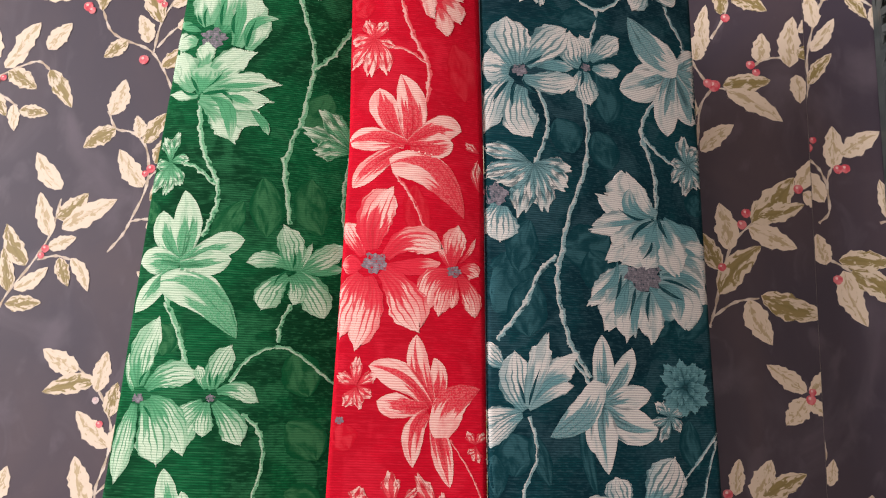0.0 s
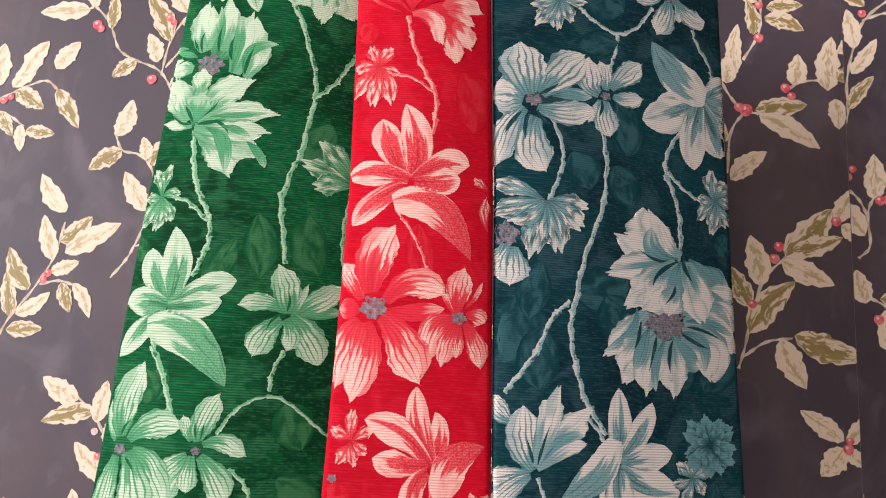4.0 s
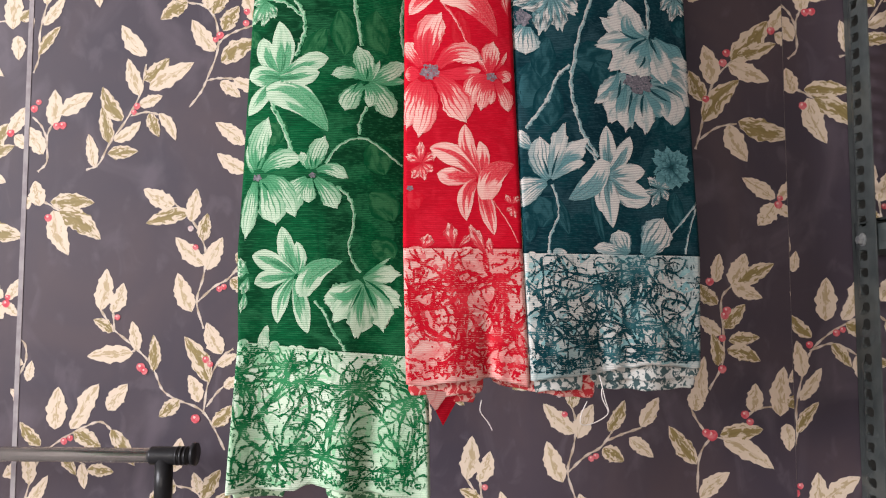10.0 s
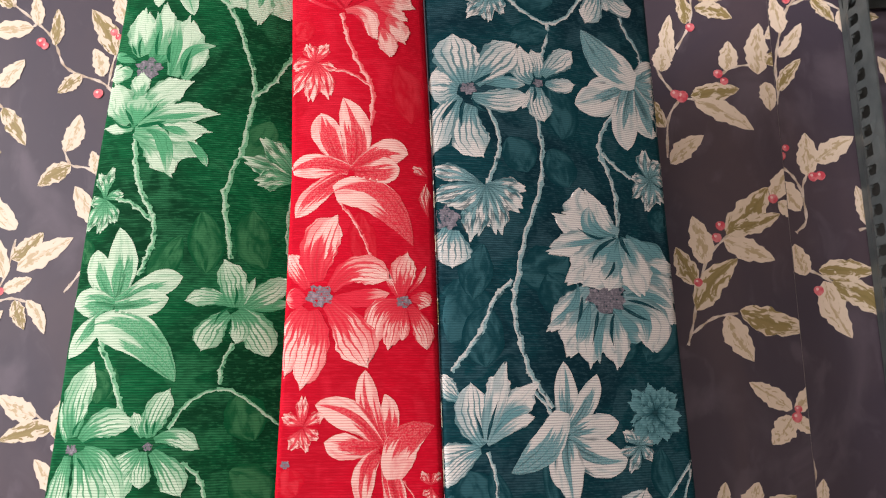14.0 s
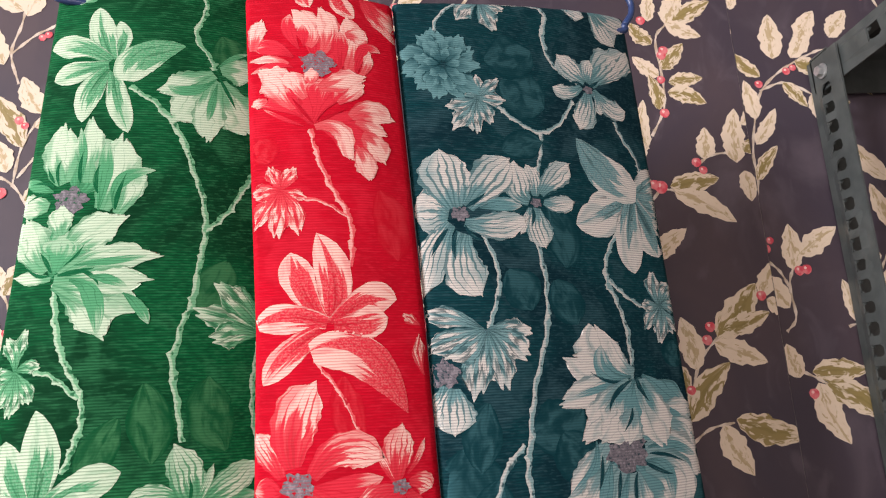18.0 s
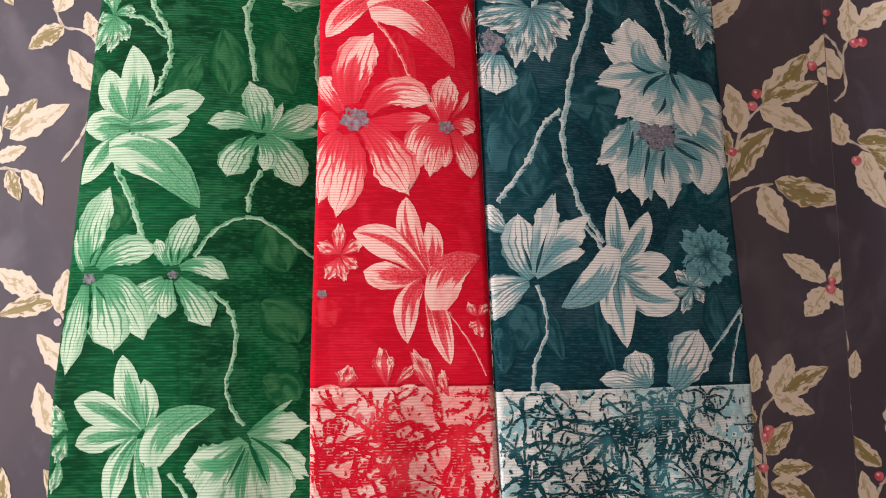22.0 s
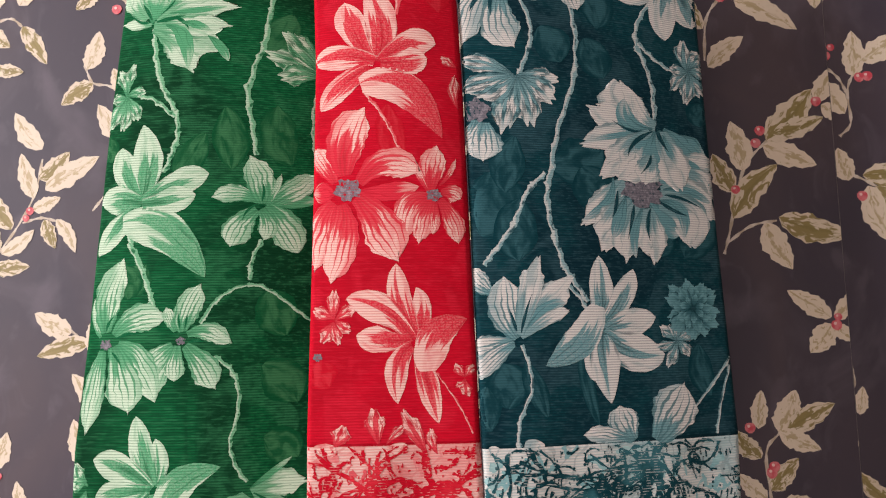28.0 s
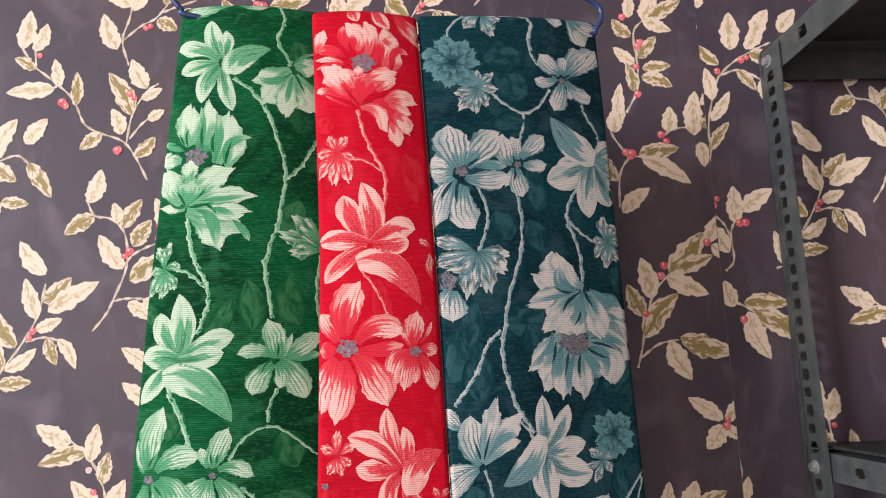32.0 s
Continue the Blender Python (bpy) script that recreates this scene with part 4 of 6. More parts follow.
class Print:
    """One printed motif on a cloth: petals, hearts and vines in millimetres across and above 1 m."""

    count = 0

    def __init__(self, cloth, panel, inks, name):
        self.cloth = next(o for o in cloth.children if o.name.startswith("cloth"))
        self.panel, self.inks = panel, inks
        Print.count += 1
        self.level = {"printed_shade": 0.00006, "printed_stem": 0.00009}.get(name, 0.00013)
        self.rng = random.Random(Print.count)

    def sheet(self, grid, uvs, kind):
        """One printed piece, lying on the cloth."""
        self.level += 0.000007
        bm = bmesh.new()
        uv = bm.loops.layers.uv.new("UVMap")
        rows = [[bm.verts.new(self.panel.at(x, z, self.level)) for x, z in row] for row in grid]
        for i in range(len(rows) - 1):
            for j in range(len(rows[0]) - 1):
                f = bm.faces.new((rows[i][j], rows[i + 1][j], rows[i + 1][j + 1], rows[i][j + 1]))
                f.smooth = True
                for loop, c in zip(f.loops, (uvs[i][j], uvs[i + 1][j], uvs[i + 1][j + 1], uvs[i][j + 1])):
                    loop[uv].uv = c
        name = ("printed_petal", "printed_petal", "printed_petal", "printed_shadow_leaf", "flower_heart", "printed_vine", "printed_petal", "border_lobe", "printed_petal", "printed_fold", "printed_stroke", "printed_petal")[kind]
        part(name, bm, self.inks[kind], self.cloth)

    PROFILE = {
        L: ((0.0, 0.42), (0.12, 0.60), (0.3, 0.85), (0.45, 0.97), (0.58, 1.0), (0.72, 0.88), (0.84, 0.66), (0.93, 0.38), (0.98, 0.16), (1.0, 0.02)),
        S: ((0.0, 0.32), (0.12, 0.48), (0.3, 0.76), (0.48, 0.95), (0.62, 1.0), (0.76, 0.94), (0.88, 0.74), (0.96, 0.42), (1.0, 0.06)),
        R: ((0.0, 0.10), (0.2, 0.40), (0.45, 0.78), (0.68, 1.0), (0.85, 0.96), (1.0, 0.66)),
        D: ((0.0, 0.10), (0.2, 0.42), (0.45, 0.80), (0.68, 1.0), (0.85, 0.94), (1.0, 0.62)),
        T: ((0.0, 0.15), (0.1, 0.50), (0.3, 0.90), (0.5, 1.0), (0.7, 0.92), (0.88, 0.58), (1.0, 0.05)),
        B: ((0.0, 0.55), (0.3, 0.95), (0.55, 1.0), (0.8, 0.85), (0.93, 0.55), (1.0, 0.08)),
        P: ((0.0, 0.34), (0.15, 0.58), (0.4, 0.90), (0.62, 1.0), (0.8, 0.94), (0.92, 0.74), (1.0, 0.36)),
        F: ((0.0, 0.12), (0.2, 0.56), (0.42, 0.95), (0.58, 1.0), (0.8, 0.80), (0.92, 0.45), (1.0, 0.04)),
        K: ((0.0, 0.30), (0.25, 0.90), (0.42, 1.0), (0.7, 0.70), (1.0, 0.03)),
    }
    PROFILE[Q] = PROFILE[L]

    def petal(self, bx, bz, tx, tz, w, kind, bend=0.0, peak=0.0):
        """One petal from its base to its tip. bend: how far its middle bows to its side; peak: where it is widest."""
        b, t = Vector((bx, bz)), Vector((tx, tz))
        d = t - b
        m = (b + t) / 2 + Vector((-d.y, d.x)) * (bend or self.rng.uniform(-0.10, 0.10))
        self.blade(b.x, b.y, m.x, m.y, t.x, t.y, w, kind, peak)

    def blade(self, bx, bz, mx, mz, tx, tz, w, kind, peak=0.0):
        """One petal along a spine from its base through its middle to its tip. peak: where it is widest."""
        rng = self.rng
        b, m, t = (Vector((x / 1000, 1 + z / 1000)) for x, z in ((bx, bz), (mx, mz), (tx, tz)))
        c = 2 * m - (b + t) / 2
        half = w / 2000 * {R: 0.92, L: 1.10, S: 1.12, P: 1.22, Q: 1.06}.get(kind, 1.0)
        ph, ph2 = rng.uniform(0, 6.28), rng.uniform(0, 6.28)
        lobes = rng.uniform(1.5, 2.1) * max(1.0, w / 24)
        ragged = {R: 1.0, D: 1.0, P: 0.75, S: 0.3}.get(kind, 0.0)
        shape = self.PROFILE[kind]
        power = math.log(0.57) / math.log(peak) if peak else 1.0
        sides = (1 + rng.uniform(-0.08, 0.08), 1 + rng.uniform(-0.08, 0.08))
        grid, uvs = [], []
        steps, cols = (20, 16) if ragged else (18, 8)
        for i in range(steps + 1):
            u = i / steps
            w_u = max(half * Panel.between(shape, u**power), 0.0002)
            mid = b * (1 - u) ** 2 + c * 2 * u * (1 - u) + t * u * u
            d = (c - b) * (1 - u) + (t - c) * u
            d = d.normalized() if d.length > 1e-6 else (t - b).normalized()
            n = Vector((-d.y, d.x))
            row, ruv = [], []
            for j in range(cols + 1):
                v = 2 * j / cols - 1
                k = sides[v > 0]
                if abs(v) == 1:
                    k *= 1 + 0.05 * math.sin(9 * u + (ph if v > 0 else ph2)) + (0.06 if ragged else 0.02) * math.sin(31 * u + ph)
                q = mid + n * w_u * v * k
                if ragged and u > 0.45:
                    frill = 0.13 * abs(math.cos(lobes * v + ph)) ** 0.6 + 0.05 * math.sin(8.5 * v + ph2) - 0.24 * v * v - 0.06
                    q += (t - b) * frill * ragged * ((u - 0.45) / 0.55) ** 1.7
                row.append((q.x, q.y)), ruv.append((u, v))
            grid.append(row), uvs.append(ruv)
        self.sheet(grid, uvs, kind)

    def disc(self, x, z, r, kind):
        ph = self.rng.uniform(0, 6.28)
        grid, uvs = [], []
        for i in range(4):
            k = i / 3 + 0.001
            grid.append([(x / 1000 + k * r / 1000 * (1 + k * (0.13 * math.sin(5 * a + ph) + 0.10 * math.sin(9 * a + 2 * ph) + 0.08 * math.sin(17 * a))) * math.cos(a), 1 + z / 1000 + k * r / 1000 * 0.82 * (1 + k * (0.13 * math.sin(5 * a + ph) + 0.10 * math.sin(9 * a + 2 * ph) + 0.08 * math.sin(17 * a))) * math.sin(a)) for a in (6.28319 * j / 28 for j in range(29))])
            uvs.append([(k, 0)] * 29)
        self.sheet(grid, uvs, kind)

    def dahlia(self, x, z, r):
        for ring, count in ((1.0, 11), (0.72, 9), (0.45, 7)):
            for k in range(count):
                a = 6.28319 * (k + ring * 3) / count + self.rng.uniform(-0.1, 0.1)
                rr = r * ring * self.rng.uniform(0.9, 1.06)
                self.petal(x + 0.15 * rr * math.cos(a), z + 0.15 * rr * math.sin(a), x + rr * math.cos(a), z + rr * math.sin(a), rr * 0.62, D)

    def stem(self, w, *points):
        pts = spline([(x / 1000, 1 + z / 1000) for x, z in points], 14)
        grid, uvs = [], []
        barb = [0.0, 0.0]
        for i, p in enumerate(pts):
            q0, q1 = pts[max(i - 1, 0)], pts[min(i + 1, len(pts) - 1)]
            d = Vector((q1[0] - q0[0], q1[1] - q0[1])).normalized()
            k = w / 1000 * 0.80 * (1 + 0.12 * math.sin(i * 0.83) + 0.13 * math.sin(i * 2.3 + 1))
            side = 0.22 * k * math.sin(i * 0.7)
            for s in (0, 1):
                barb[s] = self.rng.uniform(0.35, 0.85) if self.rng.random() < 0.09 else barb[s] * 0.55 + self.rng.uniform(-0.14, 0.10)
            grid.append([(p[0] - d.y * (side + k * v), p[1] + d.x * (side + k * v)) for v in (0.92 + barb[0], 0, -0.92 - barb[1])])
            uvs.append([(i / len(pts), v) for v in (1, 0, -1)])
        self.sheet(grid, uvs, V)

    def lobes(self, z0, slope, x0, spans):
        """Pale blobs of the border print that rise into the plain ground."""
        for a, b, tall in spans:
            x = a
            while x < b:
                w = self.rng.uniform(4, 15)
                h = tall * self.rng.uniform(0.1, 1.15)
                z = z0 + slope * (x - x0)
                self.petal(x + w / 2, z - 5, x + w / 2 + self.rng.uniform(-2, 2), z + h, w, B)
                x += w * self.rng.uniform(0.75, 1.1)


f = Print(green_cloth, P_GREEN, GREEN_INK, "printed_shade")
f.petal(-237, 141, -245, 119, 22, T)
f.petal(-145, 93, -156, 124, 27, T)
f.petal(-158, 74, -136, 49, 28, T)
f.petal(-156, 27, -135, 14, 24, T)
f = Print(green_cloth, P_GREEN, GREEN_INK, "printed_shade")
f.petal(-145, 212, -155, 255, 25, T)
f.petal(-189, 252, -183, 207, 25, T)
f.petal(-142, 452, -154, 487, 26, T)
f.petal(-147, 326, -159, 288, 28, T)
f.petal(-202, 233, -219, 194, 22, T)
f.petal(-269, 214, -274, 233, 14, T)
f.petal(-252, 140, -248, 118, 20, T)
f = Print(green_cloth, P_GREEN, GREEN_INK, "printed_stem")
f.stem(2.0, (-170, 526), (-164, 508), (-170, 486), (-160, 468), (-158, 460))
f = Print(green_cloth, P_GREEN, GREEN_INK, "printed_stem")
f.stem(2.2, (-209, 444), (-191, 431), (-177, 411), (-168, 386), (-162, 367), (-160, 347), (-162, 326), (-166, 299), (-170, 288), (-175, 263), (-171, 237), (-168, 218))
f.stem(1.9, (-160, 346), (-148, 358), (-140, 373), (-132, 388))
f.stem(1.8, (-128, 276), (-131, 252), (-131, 232), (-128, 212))
f = Print(green_cloth, P_GREEN, GREEN_INK, "printed_stem")
f.stem(2.2, (-243, 313), (-241, 293), (-236, 273), (-230, 260), (-223, 248), (-221, 233), (-224, 218), (-229, 205))
f.stem(1.9, (-251, 262), (-239, 258), (-224, 245))
f = Print(green_cloth, P_GREEN, GREEN_INK, "printed_stem")
f.stem(2.0, (-252, 165), (-248, 154), (-241, 142), (-235, 126), (-230, 112))
f = Print(green_cloth, P_GREEN, GREEN_INK, "printed_stem")
f.stem(1.6, (-162, 158), (-168, 142), (-168, 130))
f = Print(green_cloth, P_GREEN, GREEN_INK, "printed_stem")
f.stem(1.4, (-198, 101), (-190, 115), (-178, 124), (-166, 127), (-154, 122), (-139, 110), (-129, 102))
f.stem(1.6, (-188, 80), (-177, 70), (-172, 56), (-173, 38), (-176, 24), (-172, 10), (-165, -0))
f.stem(1.6, (-251, 156), (-244, 145), (-236, 129), (-232, 119), (-228, 110))
f = Print(green_cloth, P_GREEN, GREEN_INK, "printed_stem")
f.stem(1.3, (-206, -26), (-197, -36), (-190, -51), (-181, -64), (-177, -71))
f = Print(green_cloth, P_GREEN, GREEN_INK, "printed_lily")
f.blade(-220, 464, -216, 479, -218, 493, 11.9, L)
f.blade(-221, 464, -229, 485, -232, 504, 16.6, L)
f.blade(-222, 463, -243, 475, -262, 474, 16.3, L, .68)
f.blade(-223, 460, -242, 456, -258, 450, 14.8, L, .68)
f.blade(-223, 457, -234, 440, -237, 419, 14.7, L)
f.blade(-220, 455, -215, 432, -208, 411, 14.9, L)
f.blade(-212, 448, -202, 466, -176, 476, 22.5, Q, .42)
f = Print(green_cloth, P_GREEN, GREEN_INK, "printed_petal")
f.petal(-214, 523, -260, 513, 16, S)
f.petal(-207, 522, -179, 521, 7, S)
f = Print(green_cloth, P_GREEN, GREEN_INK, "printed_fan")
f.blade(-154, 460, -143, 461, -133, 457, 18.6, P)
f.blade(-155, 451, -144, 432, -134, 415, 21.9, P)
f.blade(-158, 457, -174, 447, -190, 442, 17.9, P)
f.blade(-157, 453, -171, 434, -182, 421, 19.9, P)
f.blade(-157, 451, -160, 430, -161, 408, 17.9, P)
f.blade(-157, 453, -172, 443, -186, 446, 7.1, F)
f.blade(-156, 462, -147, 471, -137, 476, 3.7, F)
f.blade(-156, 450, -159, 434, -161, 422, 5.0, F)
f.blade(-155, 455, -149, 443, -144, 432, 2.6, K)
f = Print(green_cloth, P_GREEN, GREEN_INK, "printed_fan")
f.petal(-127, 281, -163, 294, 18, R)
f.petal(-127, 280, -154, 277, 19, R)
f.petal(-127, 284, -151, 311, 21, R)
f = Print(green_cloth, P_GREEN, GREEN_INK, "printed_poppy")
f.blade(-236, 369, -229, 388, -228, 408, 46.1, F, .62)
f.blade(-244, 315, -222, 310, -203, 300, 31.5, F, .65)
f.blade(-244, 316, -243, 332, -239, 346, 38.2, F, .70)
f.blade(-244, 377, -248, 395, -247, 417, 20.3, P, .50)
f.blade(-230, 377, -230, 400, -231, 420, 15.0, P)
f.blade(-220, 359, -214, 384, -211, 408, 20.8, P)
f.blade(-211, 356, -204, 373, -200, 391, 12.9, P)
f.blade(-234, 377, -234, 396, -237, 415, 5.7, F)
f.blade(-222, 359, -220, 384, -220, 406, 10.0, F)
f.blade(-213, 360, -209, 379, -190, 385, 8.6, F)
f.blade(-234, 377, -235, 387, -234, 398, 2.8, K)
f.blade(-223, 370, -225, 380, -223, 389, 3.2, K)
f.blade(-212, 359, -211, 369, -207, 383, 3.2, K)
f.blade(-247, 376, -249, 386, -247, 393, 2.4, K)
f.blade(-250, 378, -253, 383, -255, 388, 2.1, K)
f.blade(-250, 372, -260, 376, -269, 381, 7.6, F)
f.blade(-252, 362, -261, 363, -271, 362, 13.7, P)
f.blade(-250, 375, -256, 378, -264, 378, 2.1, K)
f.blade(-252, 370, -259, 370, -266, 366, 1.7, K)
f.disc(-239, 366, 10, G)
f.blade(-249, 321, -259, 337, -265, 354, 20.9, P)
f.blade(-243, 343, -244, 352, -244, 362, 13.1, P)
f.blade(-242, 328, -225, 344, -206, 354, 18.1, P)
f.blade(-244, 316, -241, 327, -239, 341, 29.3, F, .80)
f.blade(-245, 317, -236, 325, -228, 337, 3.4, K)
f.blade(-246, 320, -250, 327, -254, 333, 3.0, K)
f.blade(-242, 316, -231, 322, -223, 329, 2.7, K)
f.blade(-246, 316, -257, 317, -268, 318, 7.4, P)
f.blade(-247, 318, -255, 319, -262, 325, 2.3, K)
f.blade(-244, 314, -224, 302, -213, 280, 22.5, P, .62)
f.blade(-244, 314, -218, 306, -193, 296, 19.2, P)
f.blade(-244, 315, -216, 314, -191, 314, 15.2, P)
f.blade(-241, 318, -214, 329, -186, 329, 13.9, P)
f.blade(-233, 324, -213, 326, -192, 329, 4.5, F)
f.blade(-242, 318, -231, 320, -221, 322, 3.8, K)
f.blade(-230, 321, -222, 317, -218, 311, 2.8, K)
f.blade(-235, 315, -221, 305, -217, 281, 10.9, F)
f.blade(-224, 317, -213, 315, -202, 310, 5.9, F)
f.blade(-204, 306, -195, 298, -189, 287, 6.9, F)
f = Print(green_cloth, P_GREEN, GREEN_INK, "printed_star")
f.petal(-261, 262, -257, 285, 11, R)
f.petal(-261, 262, -247, 265, 10, R)
f.petal(-261, 262, -251, 244, 12, R)
f.petal(-261, 262, -262, 237, 11, R)
f.petal(-261, 262, -272, 239, 13, R)
f.petal(-261, 262, -272, 260, 11, R)
f.petal(-261, 262, -268, 281, 11, R)
f = Print(green_cloth, P_GREEN, GREEN_INK, "printed_lily")
f.blade(-244, 184, -241, 211, -246, 240, 19.8, L)
f.blade(-245, 186, -256, 204, -261, 224, 17.6, L, .66)
f.blade(-243, 184, -259, 187, -274, 184, 18.1, L, .62)
f.blade(-249, 179, -260, 166, -273, 148, 14.1, L)
f.blade(-243, 184, -222, 196, -198, 204, 18.1, L, .70)
f.blade(-243, 183, -225, 185, -206, 189, 16.6, L, .66)
f.blade(-256, 169, -224, 161, -197, 132, 26.5, Q, .44)
f = Print(green_cloth, P_GREEN, GREEN_INK, "printed_blossom")
f.blade(-157, 182, -140, 185, -128, 187, 8.9, F)
f.blade(-159, 182, -143, 193, -128, 205, 15.7, S)
f.blade(-160, 182, -148, 167, -139, 149, 19.5, S)
f.blade(-164, 179, -159, 168, -161, 158, 11.3, S)
f.blade(-166, 179, -176, 168, -182, 153, 17.1, S, .62)
f.blade(-165, 185, -180, 190, -195, 187, 11.3, S)
f.blade(-162, 183, -165, 199, -172, 217, 17.5, S, .48)
f.blade(-160, 182, -155, 192, -151, 205, 4.4, S)
f.blade(-163, 185, -162, 192, -163, 198, 2.0, K)
f.blade(-167, 182, -172, 178, -175, 171, 1.7, K)
f = Print(green_cloth, P_GREEN, GREEN_INK, "printed_blossom")
f.blade(-266, 93, -270, 102, -273, 119, 5.3, S)
f.blade(-256, 94, -241, 105, -220, 105, 17.5, S)
f.blade(-253, 88, -237, 76, -225, 51, 16.7, S)
f.blade(-256, 87, -248, 66, -243, 44, 22.4, S, .62)
f.blade(-264, 84, -267, 62, -271, 31, 13.7, S)
f.blade(-262, 96, -262, 118, -253, 145, 18.7, S, .52)
f.blade(-255, 92, -246, 95, -236, 95, 2.0, K)
f.blade(-257, 83, -253, 79, -250, 74, 2.0, K)
f.blade(-262, 97, -261, 102, -257, 107, 2.0, K)
f.disc(-262, 88, 4, G)
f = Print(green_cloth, P_GREEN, GREEN_INK, "printed_blossom")
f.blade(-215, 86, -223, 73, -229, 54, 15.4, S)
f.blade(-215, 87, -225, 79, -233, 68, 14.1, S)
f.blade(-212, 87, -213, 74, -213, 64, 12.1, S)
f.blade(-207, 87, -195, 73, -187, 59, 17.0, S)
f.blade(-206, 94, -192, 96, -178, 88, 11.7, S)
f.blade(-214, 96, -218, 104, -221, 112, 7.5, S)
f.blade(-209, 96, -208, 109, -199, 127, 15.8, S)
f.blade(-211, 98, -212, 103, -213, 109, 1.7, K)
f.blade(-208, 98, -207, 104, -207, 107, 1.7, K)
f.blade(-205, 89, -200, 90, -195, 89, 2.4, K)
f.disc(-210, 90, 3, G)
f = Print(green_cloth, P_GREEN, GREEN_INK, "printed_lily")
f.blade(-222, -1, -220, 13, -223, 28, 11.2, L)
f.blade(-223, -1, -232, 20, -237, 42, 15.7, L)
f.blade(-224, -3, -243, 9, -264, 15, 16.8, L, .68)
f.blade(-225, -4, -245, -6, -261, -10, 14.1, L, .66)
f.blade(-225, -6, -236, -24, -239, -46, 14.1, L)
f.blade(-222, -6, -218, -31, -211, -55, 14.2, L)
f.blade(-215, -22, -207, -1, -181, 10, 21.7, Q, .42)
f = Print(green_cloth, P_GREEN, GREEN_INK, "printed_fan")
f.blade(-162, -7, -147, -2, -130, -1, 14.3, P)
f.blade(-161, -11, -144, -21, -130, -31, 16.9, P)
f.blade(-160, -13, -150, -31, -145, -52, 21.5, P)
f.blade(-164, -9, -179, -21, -197, -25, 19.2, P)
f.blade(-164, -10, -178, -29, -188, -43, 18.5, P)
f.blade(-162, -13, -165, -36, -167, -58, 19.3, P)
f.blade(-163, -4, -152, 4, -139, 14, 4.1, F)
f.blade(-165, -11, -177, -22, -193, -18, 7.3, F)
f.blade(-162, -15, -165, -31, -165, -50, 5.3, F)
f.blade(-160, -13, -154, -26, -152, -38, 6.7, F)
f.blade(-162, -10, -157, -21, -151, -35, 2.7, K)
f.blade(-161, -7, -147, -17, -137, -29, 2.4, K)
f.blade(-164, -13, -168, -23, -173, -33, 2.0, K)
f = Print(green_cloth, P_GREEN, GREEN_INK, "printed_sprig")
f.petal(-266, -1, -276, 12, 11, R)
f.petal(-267, 2, -278, -1, 11, R)
f.petal(-267, -4, -271, -19, 11, R)
f.petal(-270, -17, -272, -35, 8, R)
f = Print(red_cloth, P_RED, RED_INK, "printed_shade")
f.petal(-112, 59, -118, 76, 21, T)
f = Print(red_cloth, P_RED, RED_INK, "printed_shade")
f.petal(-50, 368, -40, 321, 25, T)
f.petal(-75, 250, -65, 210, 20, T)
f.petal(-120, 387, -126, 404, 21, T)
f = Print(red_cloth, P_RED, RED_INK, "printed_stem")
f.stem(1.9, (-93, 410), (-88, 389), (-79, 367), (-71, 353), (-68, 339), (-69, 317))
f.stem(1.3, (-105, 363), (-87, 360), (-71, 350))
f = Print(red_cloth, P_RED, RED_INK, "printed_stem")
f.stem(1.2, (-92, 260), (-80, 245), (-72, 230), (-65, 213), (-60, 204))
f = Print(red_cloth, P_RED, RED_INK, "printed_stem")
f.stem(0.7, (-43, 67), (-36, 57), (-27, 43), (-20, 28))
f = Print(red_cloth, P_RED, RED_INK, "printed_petal")
f.petal(-78, 518, -63, 496, 13, L)
f.petal(-101, 518, -93, 502, 12, L)
f.petal(-57, 514, -34, 491, 15, S)
f.petal(-53, 511, -33, 480, 5, S)
f = Print(red_cloth, P_RED, RED_INK, "printed_poppy")
f.blade(-88, 457, -80, 475, -75, 490, 53.5, F, .62)
f.blade(-92, 414, -96, 431, -100, 446, 48.4, F, .68)
f.blade(-90, 413, -70, 410, -55, 399, 31.1, F, .62)
f.blade(-100, 469, -107, 484, -106, 496, 9.8, F)
f.blade(-94, 471, -92, 486, -104, 499, 14.5, P)
f.blade(-97, 471, -97, 480, -98, 488, 6.8, F)
f.blade(-77, 466, -74, 477, -77, 490, 11.6, F)
f.blade(-84, 467, -80, 485, -86, 501, 13.1, P)
f.blade(-68, 451, -64, 475, -68, 496, 16.3, P)
f.blade(-69, 481, -62, 482, -55, 480, 10.2, P)
f.blade(-73, 454, -73, 471, -73, 484, 10.8, F)
f.blade(-63, 450, -57, 471, -46, 471, 8.6, F)
f.blade(-60, 451, -55, 460, -54, 470, 6.2, P)
f.blade(-104, 463, -119, 471, -131, 470, 11.8, F)
f.blade(-131, 469, -129, 481, -125, 492, 9.5, P)
f.blade(-107, 458, -119, 462, -132, 461, 5.1, P)
f.blade(-104, 455, -117, 457, -132, 452, 5.1, F)
f.disc(-88, 458, 11, G)
f.blade(-104, 424, -114, 443, -126, 452, 20.3, P)
f.blade(-96, 432, -103, 443, -108, 452, 11.7, P)
f.blade(-98, 418, -105, 434, -109, 439, 5.5, F)
f.blade(-92, 413, -86, 429, -82, 444, 26.6, F, .78)
f.blade(-87, 439, -73, 445, -57, 449, 13.6, P)
f.blade(-75, 429, -65, 437, -58, 444, 8.3, P)
f.blade(-92, 443, -92, 448, -92, 454, 8.2, P)
